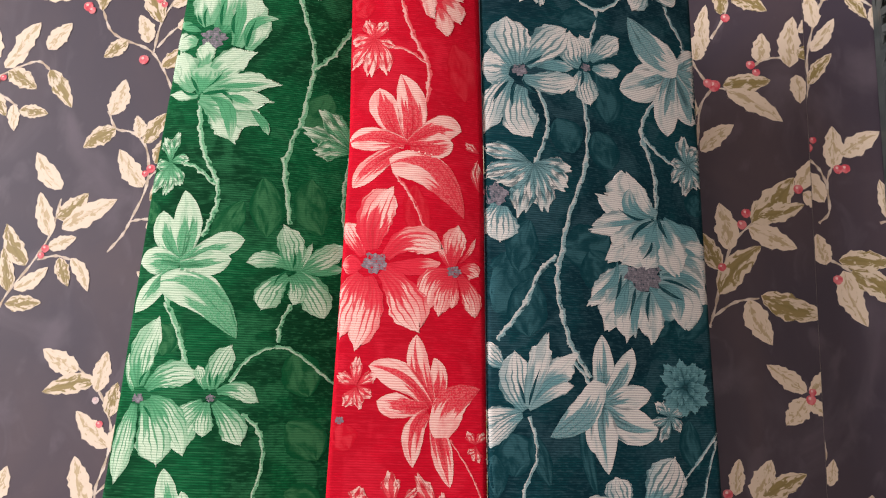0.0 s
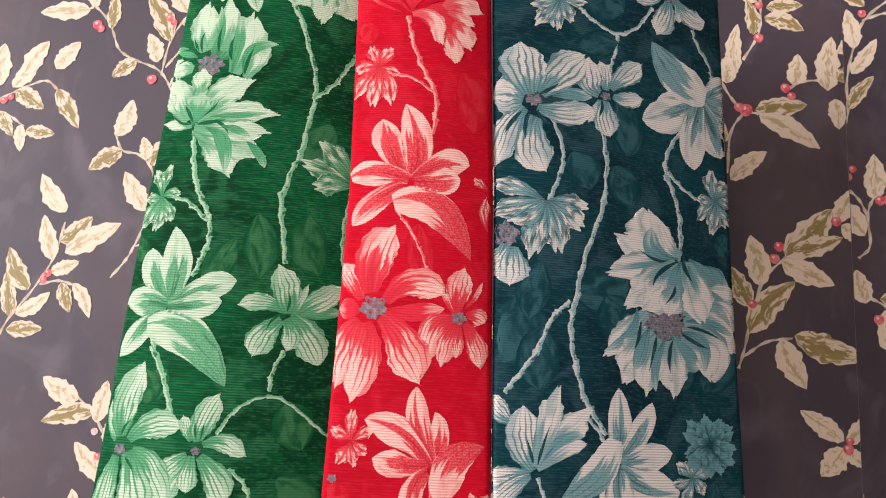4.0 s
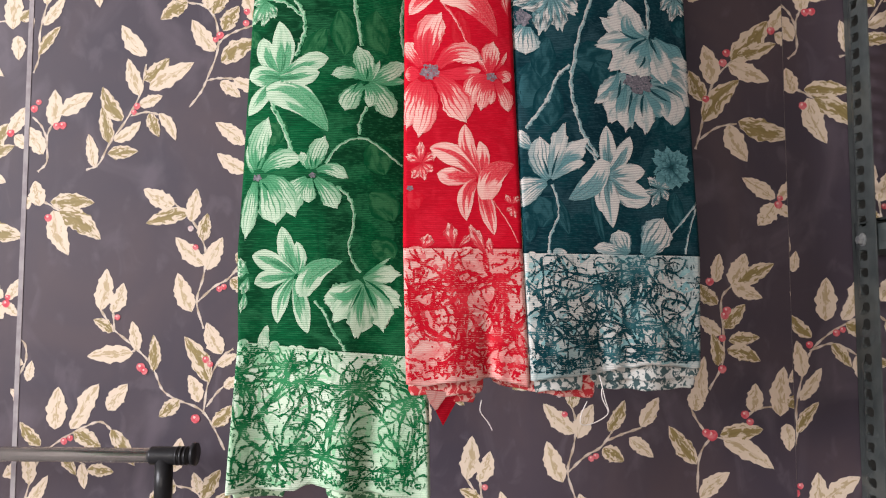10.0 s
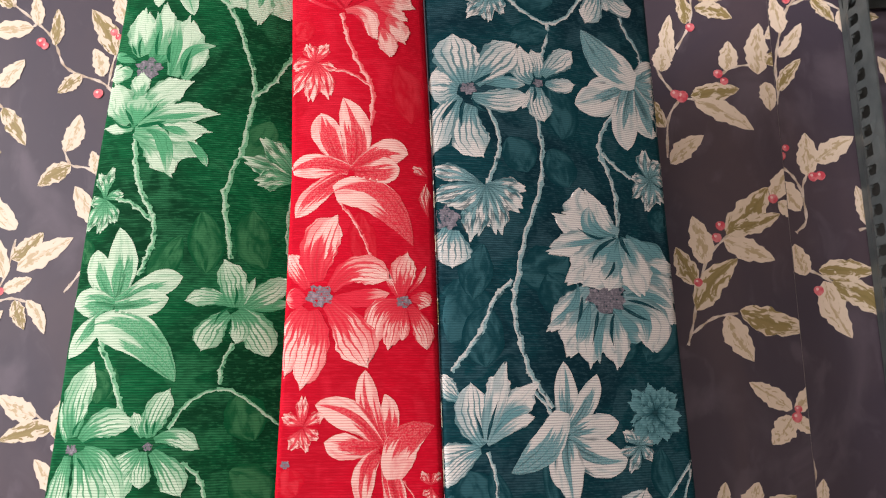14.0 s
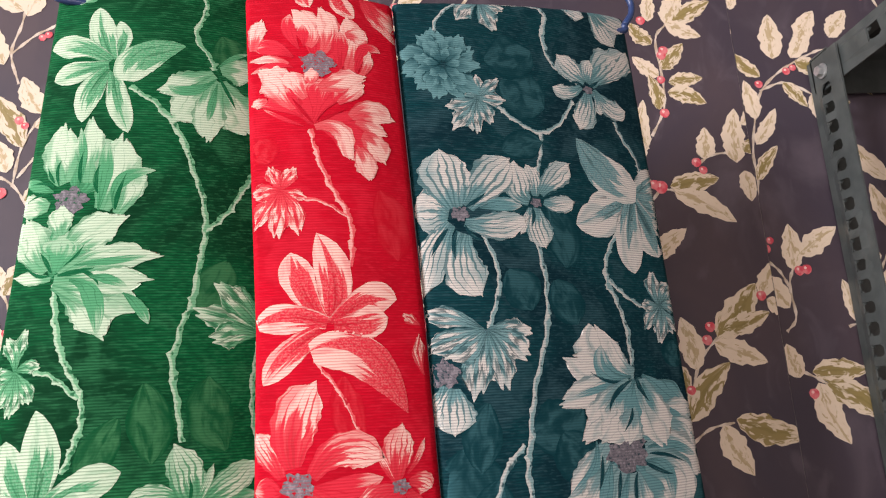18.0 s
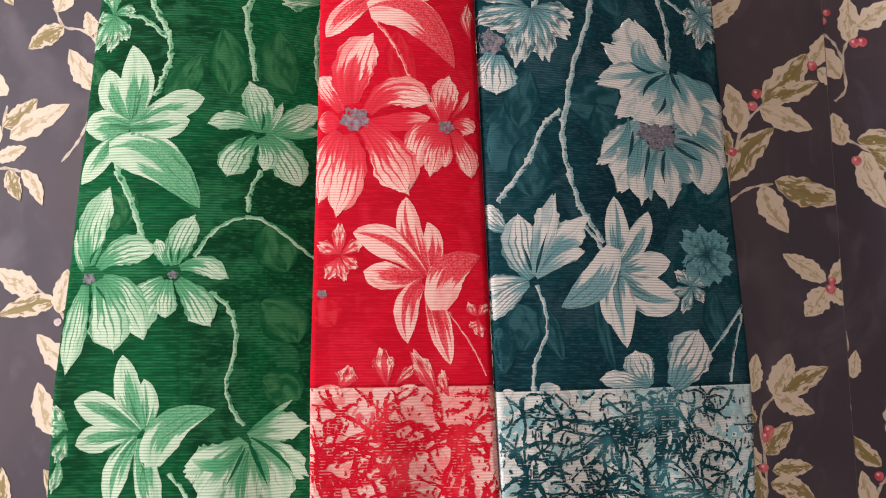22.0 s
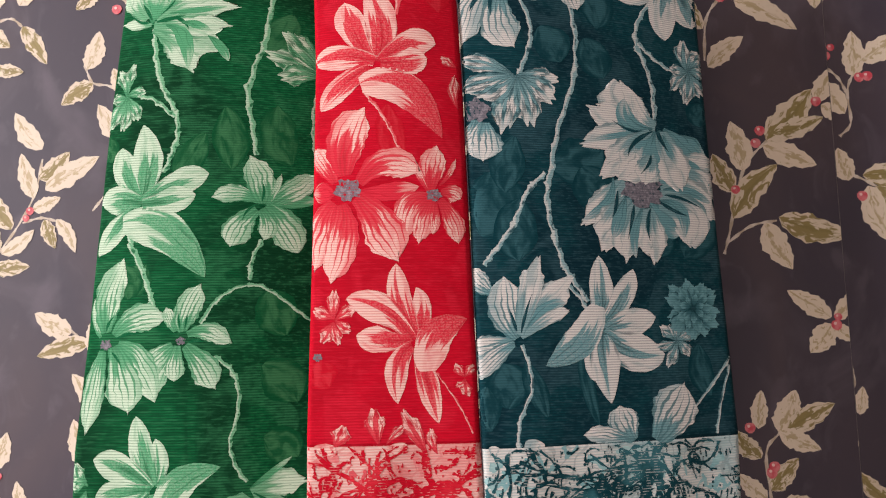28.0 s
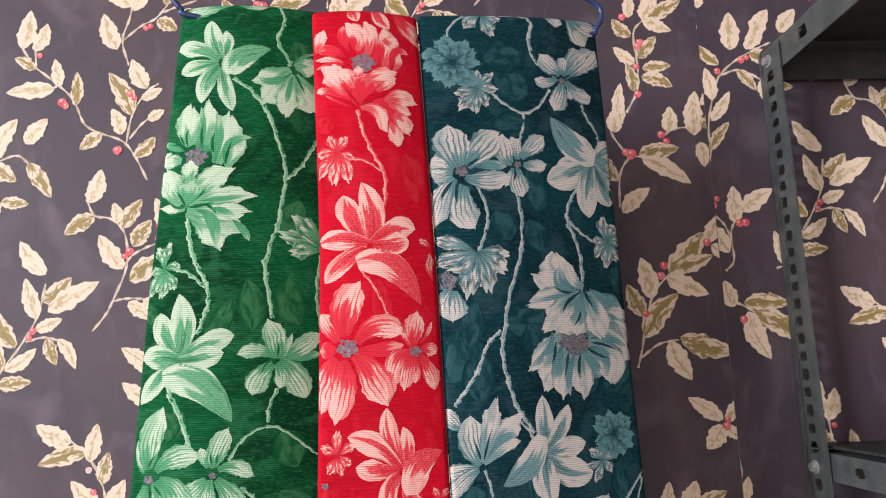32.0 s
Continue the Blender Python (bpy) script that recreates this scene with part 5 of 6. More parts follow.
f.blade(-99, 419, -115, 426, -130, 429, 4.3, F)
f.blade(-121, 432, -126, 430, -131, 428, 6.4, P)
f.blade(-97, 412, -111, 418, -123, 425, 2.9, F)
f.blade(-90, 413, -71, 419, -45, 422, 6.7, F)
f.blade(-79, 413, -61, 406, -54, 389, 19.4, F)
f.blade(-67, 419, -54, 425, -40, 419, 14.4, P)
f.blade(-64, 416, -53, 412, -44, 408, 8.3, P)
f.blade(-90, 411, -74, 409, -68, 389, 9.6, P)
f.blade(-60, 406, -52, 400, -46, 388, 13.5, P)
f.blade(-62, 397, -59, 389, -55, 375, 11.1, P)
f.blade(-91, 414, -99, 424, -105, 433, 2.5, K)
f.blade(-88, 415, -79, 420, -70, 425, 2.2, K)
f = Print(red_cloth, P_RED, RED_INK, "printed_star")
f.petal(-112, 368, -119, 384, 12, R)
f.petal(-112, 368, -104, 383, 11, R)
f.petal(-112, 368, -97, 363, 10, R)
f.petal(-112, 368, -101, 340, 14, R)
f.petal(-112, 368, -115, 338, 15, R)
f.petal(-112, 368, -127, 345, 13, R)
f.petal(-112, 368, -129, 365, 14, R)
f = Print(red_cloth, P_RED, RED_INK, "printed_lily")
f.blade(-82, 282, -80, 309, -90, 339, 21.2, L)
f.blade(-86, 282, -99, 305, -106, 327, 19.4, L, .67)
f.blade(-84, 282, -107, 286, -128, 282, 17.7, L, .62)
f.blade(-88, 278, -107, 264, -122, 247, 15.4, L)
f.blade(-80, 282, -62, 296, -42, 296, 18.4, L, .70)
f.blade(-80, 281, -62, 282, -48, 285, 16.8, L, .66)
f.blade(-94, 265, -62, 261, -38, 227, 24.6, Q, .42)
f = Print(red_cloth, P_RED, RED_INK, "printed_blossom")
f.blade(-111, 187, -118, 188, -126, 188, 14.7, F)
f.blade(-111, 195, -118, 208, -126, 220, 13.5, S)
f.blade(-104, 200, -103, 225, -91, 247, 26.1, S, .52)
f.blade(-94, 189, -74, 188, -54, 192, 12.4, F)
f.blade(-94, 194, -76, 208, -53, 202, 18.8, S)
f.blade(-96, 185, -80, 166, -68, 141, 27.1, S, .60)
f.blade(-111, 181, -119, 163, -124, 135, 21.0, S)
f.blade(-106, 180, -105, 157, -113, 127, 19.9, S)
f.disc(-102, 190, 9, G)
f = Print(red_cloth, P_RED, RED_INK, "printed_blossom")
f.blade(-46, 189, -45, 204, -42, 221, 16.3, S, .60)
f.blade(-47, 188, -53, 199, -59, 212, 4.6, S)
f.blade(-40, 193, -33, 202, -29, 212, 3.2, S)
f.blade(-39, 188, -32, 188, -26, 184, 12.1, S, .62)
f.blade(-47, 185, -61, 177, -64, 155, 15.2, S)
f.blade(-45, 183, -51, 169, -54, 153, 12.5, S)
f.blade(-43, 181, -43, 169, -45, 159, 6.3, S)
f.blade(-40, 183, -32, 169, -28, 153, 12.7, S)
f.disc(-44, 186, 5, G)
f = Print(red_cloth, P_RED, RED_INK, "printed_sprig")
f.petal(-28, 280, -38, 286, 8, R)
f.petal(-27, 249, -29, 272, 9, R)
f = Print(red_cloth, P_RED, RED_INK, "printed_star")
f.petal(-110, 102, -110, 121, 10, R)
f.petal(-110, 103, -123, 109, 11, R)
f.petal(-110, 101, -117, 88, 12, R)
f.petal(-109, 102, -96, 110, 10, R)
f.petal(-109, 102, -99, 95, 9, R)
f.petal(-110, 101, -106, 87, 8, R)
f.disc(-120, 78, 3, G)
f = Print(red_cloth, P_RED, RED_INK, "printed_lily")
f.blade(-55, 91, -52, 107, -56, 123, 10.7, L)
f.blade(-56, 89, -66, 114, -69, 139, 14.9, L)
f.blade(-58, 89, -77, 108, -102, 116, 17.6, L, .66)
f.blade(-60, 89, -77, 88, -95, 92, 15.4, L, .68)
f.blade(-59, 85, -68, 71, -68, 48, 14.0, L)
f.blade(-55, 83, -49, 60, -42, 35, 13.3, L)
f.blade(-49, 68, -43, 91, -23, 102, 21.3, Q, .42)
f = Print(red_cloth, P_RED, RED_INK, "printed_sprig")
f.petal(-25, 64, -31, 72, 7, R)
f.petal(-25, 64, -19, 71, 7, R)
f.petal(-25, 63, -23, 52, 8, R)
f.petal(-25, 62, -30, 58, 6, R)
f = Print(red_cloth, P_RED, RED_INK, "printed_bud")
f.petal(-80, 23, -83, 44, 15, R)
f.petal(-75, 23, -64, 34, 7, R)
f.petal(-50, 16, -64, 42, 13, R)
f.petal(-108, 22, -103, 34, 15, R)
f.petal(-43, 16, -47, 31, 8, R)
f = Print(teal_cloth, P_TEAL, TEAL_INK, "printed_shade")
f.petal(3, 43, -0, 72, 29, T)
f.petal(54, 89, 64, 30, 10, T)
f.petal(141, 82, 148, 46, 19, T)
f.petal(29, 37, 15, 73, 15, T)
f.petal(-11, 57, -8, 29, 22, T)
f = Print(teal_cloth, P_TEAL, TEAL_INK, "printed_shade")
f.petal(41, 460, 74, 442, 41, T)
f.petal(30, 477, 68, 490, 38, T)
f.petal(38, 209, 76, 224, 37, T)
f.petal(60, 209, 75, 178, 33, T)
f.petal(-5, 204, -12, 158, 49, T)
f.petal(15, 184, 13, 141, 31, T)
f.petal(68, 365, 77, 319, 30, T)
f.petal(33, 316, 48, 289, 29, T)
f.petal(67, 310, 80, 279, 27, T)
f.petal(12, 230, 5, 189, 27, T)
f.petal(159, 268, 158, 249, 24, T)
f.petal(112, 146, 126, 166, 16, T)
f.petal(38, 404, 69, 414, 24, T)
f.petal(164, 176, 136, 145, 29, T)
f = Print(teal_cloth, P_TEAL, TEAL_INK, "printed_stem")
f.stem(2.3, (36, 530), (70, 533), (83, 525), (79, 504), (83, 485), (95, 474), (105, 468))
f.stem(1.6, (11, 524), (-4, 507), (-8, 489))
f.stem(1.8, (37, 439), (54, 427), (69, 422), (85, 431), (99, 452))
f.stem(1.9, (69, 421), (66, 401), (61, 388))
f.stem(2.0, (134, 440), (140, 425), (150, 410), (152, 398))
f = Print(teal_cloth, P_TEAL, TEAL_INK, "printed_stem")
f.stem(2.2, (122, 348), (111, 330), (108, 312), (114, 295), (119, 275), (119, 246))
f.stem(1.8, (110, 312), (121, 301), (134, 293))
f.stem(2.0, (16, 345), (25, 322), (26, 305), (20, 286), (16, 276))
f.stem(2.3, (57, 335), (60, 307), (56, 273), (45, 241), (38, 209), (34, 184), (38, 159), (44, 139), (50, 128), (60, 113))
f.stem(2.1, (33, 204), (20, 189), (9, 165), (-5, 146), (-11, 138))
f = Print(teal_cloth, P_TEAL, TEAL_INK, "printed_stem")
f.stem(1.4, (46, 124), (56, 113), (61, 102))
f.stem(1.5, (13, 84), (18, 69), (19, 54), (11, 36), (9, 18))
f.stem(1.2, (127, 32), (146, 50), (166, 73))
f.stem(1.2, (150, 20), (156, 43), (165, 67))
f = Print(teal_cloth, P_TEAL, TEAL_INK, "printed_fan")
f.petal(30, 528, 40, 505, 21, R)
f.petal(28, 526, 12, 510, 17, R)
f.petal(32, 528, 48, 523, 15, R)
f = Print(teal_cloth, P_TEAL, TEAL_INK, "printed_petal")
f.petal(100, 540, 119, 531, 15, S)
f.petal(127, 540, 145, 510, 21, S)
f.petal(130, 540, 160, 533, 18, S)
f = Print(teal_cloth, P_TEAL, TEAL_INK, "printed_dahlia")
f.dahlia(-2, 469, 30)
f = Print(teal_cloth, P_TEAL, TEAL_INK, "printed_star")
f.petal(21, 444, 7, 453, 15, R)
f.petal(21, 444, 23, 462, 13, R)
f.petal(21, 444, 38, 461, 12, R)
f.petal(21, 444, 42, 444, 13, R)
f.petal(21, 444, 31, 426, 15, R)
f.petal(21, 444, 20, 417, 15, R)
f.petal(21, 444, 3, 420, 16, R)
f.petal(21, 444, -0, 435, 13, R)
f = Print(teal_cloth, P_TEAL, TEAL_INK, "printed_blossom")
f.blade(123, 473, 143, 492, 156, 507, 22.7, S)
f.blade(118, 464, 133, 451, 146, 452, 15.6, S)
f.blade(112, 471, 101, 479, 90, 491, 18.1, S)
f.blade(116, 469, 132, 489, 143, 500, 25.4, S)
f.blade(108, 466, 95, 459, 83, 462, 11.8, S)
f.blade(113, 461, 109, 444, 102, 429, 16.9, S)
f.blade(120, 462, 122, 450, 123, 444, 7.1, S)
f.blade(115, 471, 115, 482, 119, 491, 11.3, S)
f.blade(115, 467, 120, 470, 125, 474, 3.1, K)
f.blade(110, 467, 104, 469, 97, 467, 2.5, K)
f.disc(114, 464, 4, G)
f = Print(teal_cloth, P_TEAL, TEAL_INK, "printed_blossom")
f.blade(-4, 348, -17, 326, -24, 299, 19.7, S)
f.blade(17, 360, 32, 363, 48, 363, 11.2, F)
f.blade(6, 349, 27, 347, 51, 354, 17.8, S)
f.blade(8, 360, 25, 381, 42, 398, 26.7, S)
f.blade(-5, 354, -15, 355, -28, 354, 26.4, S, .62)
f.blade(0, 359, -5, 380, -9, 401, 32.9, S, .56)
f.blade(5, 341, 3, 318, 14, 299, 26.6, S, .58)
f.blade(-0, 343, -3, 332, -2, 323, 3.2, K)
f.blade(-6, 344, -13, 335, -18, 325, 3.6, K)
f.blade(6, 347, 11, 339, 19, 337, 2.9, K)
f.blade(7, 360, 15, 365, 22, 371, 2.9, K)
f.disc(3, 355, 6, G)
f = Print(teal_cloth, P_TEAL, TEAL_INK, "printed_blossom")
f.blade(54, 362, 51, 353, 45, 342, 7.9, S)
f.blade(59, 371, 58, 383, 54, 395, 12.6, S)
f.blade(54, 367, 46, 377, 45, 397, 21.2, S)
f.blade(63, 373, 76, 387, 89, 399, 16.7, S)
f.blade(65, 367, 76, 366, 90, 369, 11.9, S)
f.blade(59, 362, 59, 347, 63, 333, 17.8, S)
f.blade(56, 362, 56, 355, 54, 348, 2.7, K)
f.blade(66, 371, 73, 375, 79, 376, 2.3, K)
f.disc(59, 366, 4, G)
f = Print(teal_cloth, P_TEAL, TEAL_INK, "printed_lily")
f.blade(142, 379, 157, 390, 171, 401, 21.8, L)
f.blade(142, 377, 159, 369, 174, 368, 27.8, L)
f.blade(140, 374, 151, 352, 157, 331, 28.3, L, .68)
f.blade(139, 379, 119, 374, 100, 365, 17.6, L)
f.blade(137, 376, 113, 360, 89, 352, 27.0, L, .62)
f.blade(139, 374, 132, 345, 133, 317, 22.6, L, .60)
f.blade(145, 381, 120, 394, 98, 421, 28.7, Q, .44)
f = Print(teal_cloth, P_TEAL, TEAL_INK, "printed_star")
f.petal(151, 294, 148, 318, 16, R)
f.petal(151, 294, 164, 310, 15, R)
f.petal(151, 294, 166, 294, 14, R)
f.petal(151, 294, 161, 275, 16, R)
f.petal(151, 294, 146, 268, 15, R)
f.petal(151, 294, 136, 277, 14, R)
f.petal(151, 294, 135, 294, 12, R)
f = Print(teal_cloth, P_TEAL, TEAL_INK, "printed_fan")
f.petal(15, 276, 44, 274, 19, R)
f.petal(15, 276, 41, 258, 21, R)
f.petal(15, 276, 24, 239, 21, R)
f.petal(15, 276, 5, 235, 23, R)
f.petal(14, 276, -11, 260, 23, R)
f.petal(13, 277, -25, 264, 17, R)
f.petal(12, 277, -25, 287, 17, R)
f = Print(teal_cloth, P_TEAL, TEAL_INK, "printed_sprig")
f.petal(-14, 242, -24, 218, 17, S)
f.petal(-9, 240, -10, 212, 24, S)
f.disc(-15, 249, 10, G)
f = Print(teal_cloth, P_TEAL, TEAL_INK, "printed_poppy")
f.blade(119, 243, 93, 249, 79, 256, 37.3, F, .62)
f.blade(119, 241, 112, 221, 105, 205, 57.7, F, .66)
f.blade(121, 241, 139, 223, 158, 207, 41.2, F, .60)
f.blade(106, 193, 92, 171, 87, 153, 44.4, F, .64)
f.blade(108, 192, 128, 181, 144, 170, 45.1, F, .62)
f.blade(119, 243, 96, 256, 93, 278, 30.5, P)
f.blade(119, 243, 92, 247, 69, 256, 23.0, P)
f.blade(117, 243, 88, 236, 61, 227, 15.8, P)
f.blade(119, 245, 109, 253, 103, 270, 10.9, P)
f.blade(117, 243, 97, 247, 96, 265, 15.2, F)
f.blade(114, 241, 92, 236, 70, 231, 4.8, F)
f.blade(116, 242, 101, 240, 85, 247, 2.7, K)
f.blade(126, 244, 143, 229, 165, 212, 19.8, F)
f.blade(139, 221, 151, 221, 169, 221, 10.5, P)
f.blade(134, 226, 146, 209, 164, 196, 21.6, F)
f.blade(142, 211, 156, 205, 166, 193, 17.1, P)
f.blade(121, 193, 145, 192, 161, 175, 24.2, P)
f.blade(122, 196, 143, 196, 163, 187, 7.0, F)
f.blade(118, 185, 141, 176, 141, 154, 26.6, P)
f.blade(91, 201, 78, 185, 60, 168, 17.7, P)
f.blade(83, 203, 78, 184, 58, 170, 7.6, F)
f.blade(94, 187, 82, 168, 74, 150, 22.7, P)
f.blade(100, 183, 91, 162, 90, 143, 19.5, P)
f.blade(109, 181, 111, 162, 111, 142, 19.2, P)
f.blade(92, 189, 86, 173, 81, 158, 10.6, F)
f.blade(104, 181, 97, 162, 97, 144, 6.8, F)
f.blade(118, 187, 135, 181, 137, 160, 10.5, F)
f.blade(98, 183, 96, 173, 92, 158, 3.0, K)
f.blade(111, 181, 108, 169, 109, 157, 3.1, K)
f.blade(118, 187, 129, 181, 141, 177, 3.2, K)
f.blade(123, 192, 137, 190, 153, 184, 2.8, K)
f.blade(86, 193, 84, 181, 81, 173, 3.0, K)
f.disc(106, 194, 15, G)
f.blade(116, 239, 95, 221, 76, 204, 23.7, P)
f.blade(115, 237, 103, 217, 88, 204, 21.3, P)
f.blade(123, 241, 128, 221, 137, 197, 25.8, P)
f.blade(119, 241, 114, 230, 108, 218, 26.3, F, .80)
f.blade(125, 239, 129, 228, 134, 216, 6.0, F)
f.blade(115, 221, 111, 211, 107, 200, 16.1, P)
f.blade(117, 241, 102, 231, 96, 220, 3.6, K)
f.blade(121, 243, 123, 235, 129, 226, 3.7, K)
f.blade(114, 222, 112, 215, 105, 207, 2.7, K)
f = Print(teal_cloth, P_TEAL, TEAL_INK, "printed_fan")
f.blade(-5, 119, -14, 126, -21, 137, 12.6, S)
f.blade(8, 87, -8, 83, -21, 81, 14.6, S)
f.blade(8, 85, -6, 75, -21, 61, 12.4, S)
f.blade(14, 93, 33, 114, 48, 128, 17.2, P)
f.blade(13, 91, 29, 107, 44, 112, 9.3, F)
f.blade(13, 89, 33, 102, 46, 107, 7.8, P)
f.blade(11, 89, 4, 106, 2, 130, 22.5, S)
f.blade(12, 91, 20, 121, 26, 142, 14.6, P)
f.blade(13, 92, 16, 104, 21, 118, 2.3, K)
f.blade(10, 93, 8, 100, 5, 109, 2.3, K)
f = Print(teal_cloth, P_TEAL, TEAL_INK, "printed_lily")
f.blade(68, 94, 70, 118, 69, 145, 15.6, L)
f.blade(69, 96, 84, 115, 94, 136, 15.0, L)
f.blade(69, 93, 86, 97, 109, 102, 17.5, L, .68)
f.blade(69, 91, 91, 78, 114, 76, 24.1, L, .62)
f.blade(67, 90, 62, 74, 62, 59, 11.2, L)
f.blade(69, 90, 70, 71, 73, 44, 19.4, L, .50)
f.blade(67, 110, 53, 86, 29, 70, 20.6, Q, .46)
f = Print(teal_cloth, P_TEAL, TEAL_INK, "printed_dahlia")
f.dahlia(139, 108, 22)
f = Print(teal_cloth, P_TEAL, TEAL_INK, "printed_star")
f.petal(124, 85, 113, 95, 11, R)
f.petal(124, 85, 127, 97, 9, R)
f.petal(124, 85, 138, 90, 9, R)
f.petal(124, 85, 133, 75, 11, R)
f.petal(124, 85, 116, 68, 11, R)
f.petal(124, 85, 109, 81, 9, R)
f = Print(teal_cloth, P_TEAL, TEAL_INK, "printed_leafpetal")
f.petal(104, 18, 127, 55, 30, S)
f.petal(88, 19, 79, 42, 21, S)
f.petal(85, 20, 53, 24, 11, S)
Print(green_cloth, P_GREEN, GREEN_INK, "printed_lobe").lobes(-62.5, -0.095, -277, ((-274, -270, 4), (-256, -240, 15), (-228, -218, 9), (-202, -198, 4)))
Print(red_cloth, P_RED, RED_INK, "printed_lobe").lobes(22, 0.0, -126, ((-122, -110, 7), (-76, -70, 4)))
Print(teal_cloth, P_TEAL, TEAL_INK, "printed_lobe").lobes(18, 0.0, -15, ((-12, -4, 4), (14, 22, 7)))


# ---- the end borders: brushed ink branches, broken strokes and specks, and the layered hems ----
def brush_ink(name, ink, wash, ground=None):
    """Brushed ink, paler where it ran thin and broken by the ribs of the cloth."""
    n = Nodes(name, 0.82, 0.06)
    col = n.mix(n.step(n.noise(45.0, 3.0), 0.46, 0.66), ink, wash)
    ribs = weave(n)
    n.bump(ribs, 0.35, 0.0006)
    col = n.mix(n.math("MULTIPLY", n.step(n.noise(500.0, 2.0), 0.5, 0.7), 0.3), col, wash)
    gaps = n.math("MULTIPLY", n.step(ribs, 0.72, 0.92), n.step(n.noise(260.0, 2.0), 0.50, 0.60))
    return n.done(n.mix(n.math("MULTIPLY", gaps, 0.55), col, ground or wash))


def stroke(bm, p, pts, width, level, taper=0.65):
    """A ragged brush stroke through pts."""
    line = spline(pts, 5)
    prev = None
    for i, q in enumerate(line):
        q0, q1 = line[max(i - 1, 0)], line[min(i + 1, len(line) - 1)]
        d = Vector((q1[0] - q0[0], q1[1] - q0[1]))
        if d.length < 1e-6:
            continue
        d.normalize()
        u = i / (len(line) - 1)
        w = width * (1 - taper * u) * (1 + 0.24 * math.sin(i * 1.1 + pts[0][0] * 900) + 0.30 * math.sin(i * 12.9 + pts[0][1] * 700))
        pair = [bm.verts.new(p.at(q[0] - d.y * w * s, q[1] + d.x * w * s, level)) for s in (1, -1)]
        if prev:
            bm.faces.new((prev[0], pair[0], pair[1], prev[1]))
        prev = pair


def ink_border(cloth, p, ztop, slope, mat, wash, seed, washes_wanted=3200, bold=1.0):
    """Branching strokes that radiate from dark knots, over the whole border."""
    rng = random.Random(seed)
    border = next(o for o in cloth.children if o.name.startswith("border"))
    x0, x1 = p.bounds(ztop - 0.05)
    zlow = min(z for _, z in p.bottom) + 0.004
    knots = []
    tries = 0
    while len(knots) < int(9 * (x1 - x0) * (ztop - zlow) / 0.022) and tries < 400:
        tries += 1
        k = (rng.uniform(x0 + 0.005, x1 - 0.005), rng.uniform(zlow + 0.01, ztop - 0.012))
        if all((k[0] - a) ** 2 + (k[1] - b) ** 2 > 0.030**2 for a, b in knots):
            knots.append(k)
    branches, dashes, washes = bmesh.new(), bmesh.new(), bmesh.new()
    ok = lambda q: p.between(p.bottom, q[0]) + 0.003 < q[1] < ztop + slope * (q[0] - x0) and x0 - 0.002 < q[0] < x1 + 0.002  # noqa: E731

    def wander(x, z, a, r, parts, turn):
        pts = [(x, z)]
        for s in range(parts):
            a += turn / parts + rng.uniform(-0.30, 0.30)
            pts.append((pts[-1][0] + r / parts * math.cos(a), pts[-1][1] + r / parts * math.sin(a)))
        keep = []
        for q in pts:
            if not ok(q):
                break
            keep.append(q)
        return keep, a

    def twigs(pts, a, most, lo, hi):
        for s in range(rng.randint(1, most)):
            bx, bz = pts[rng.randint(0, len(pts) - 1)]
            sub, _ = wander(bx, bz, a + rng.choice((-1, 1)) * rng.uniform(0.5, 1.4), rng.uniform(lo, hi), 3, rng.uniform(-0.9, 0.9))
            if len(sub) > 2:
                stroke(branches, p, sub, bold * rng.uniform(0.0004, 0.0008), 0.00024, 0.4)

    for kx, kz in knots:
        big = rng.uniform(0.6, 1.3)
        for k in range(9):
            a = 6.283 * k / 9 + rng.uniform(-0.4, 0.4)
            pts, _ = wander(kx, kz, a, big * rng.uniform(0.005, 0.012), 3, 0.4)
            if len(pts) > 2:
                stroke(branches, p, pts, bold * rng.uniform(0.0015, 0.0028), 0.00021, 0.85)
        near = sorted(knots, key=lambda q: (q[0] - kx) ** 2 + (q[1] - kz) ** 2)[1:4]
        for nx, nz in near:
            bow, part_way = rng.uniform(-0.28, 0.28), rng.uniform(0.75, 1.0)
            pts = []
            for k in range(9):
                u = part_way * k / 8
                b = 4 * u * (1 - u) * bow
                q = (kx + (nx - kx) * u - (nz - kz) * b + rng.uniform(-0.0009, 0.0009), kz + (nz - kz) * u + (nx - kx) * b + rng.uniform(-0.0009, 0.0009))
                if not ok(q):
                    break
                pts.append(q)
            if len(pts) > 2:
                stroke(branches, p, pts, bold * rng.uniform(0.0008, 0.0012), 0.00025, 0.35)
                twigs(pts, math.atan2(nz - kz, nx - kx), 3, 0.004, 0.012)
        for k in range(rng.randint(5, 8)):
            pts, a = wander(kx, kz, rng.uniform(0, 6.283), rng.uniform(0.022, 0.065), 7, rng.uniform(-1.5, 1.5))
            if len(pts) > 2:
                stroke(branches, p, pts, bold * rng.uniform(0.0006, 0.0010), 0.00022, rng.uniform(0.1, 0.5))
                twigs(pts, a, 2, 0.005, 0.014)
    area = (x1 - x0) * (ztop - zlow)
    for k in range(int(area * 8500)):
        pts, a = wander(rng.uniform(x0, x1), rng.uniform(zlow, ztop), rng.gauss(1.57, 1.0), rng.uniform(0.010, 0.042), 7, rng.uniform(-2.6, 2.6))
        if len(pts) > 2:
            stroke(branches, p, pts, bold * rng.uniform(0.0004, 0.0009), 0.00023, rng.uniform(0.0, 0.4))
            if rng.random() < 0.5:
                twigs(pts, a, 1, 0.003, 0.008)
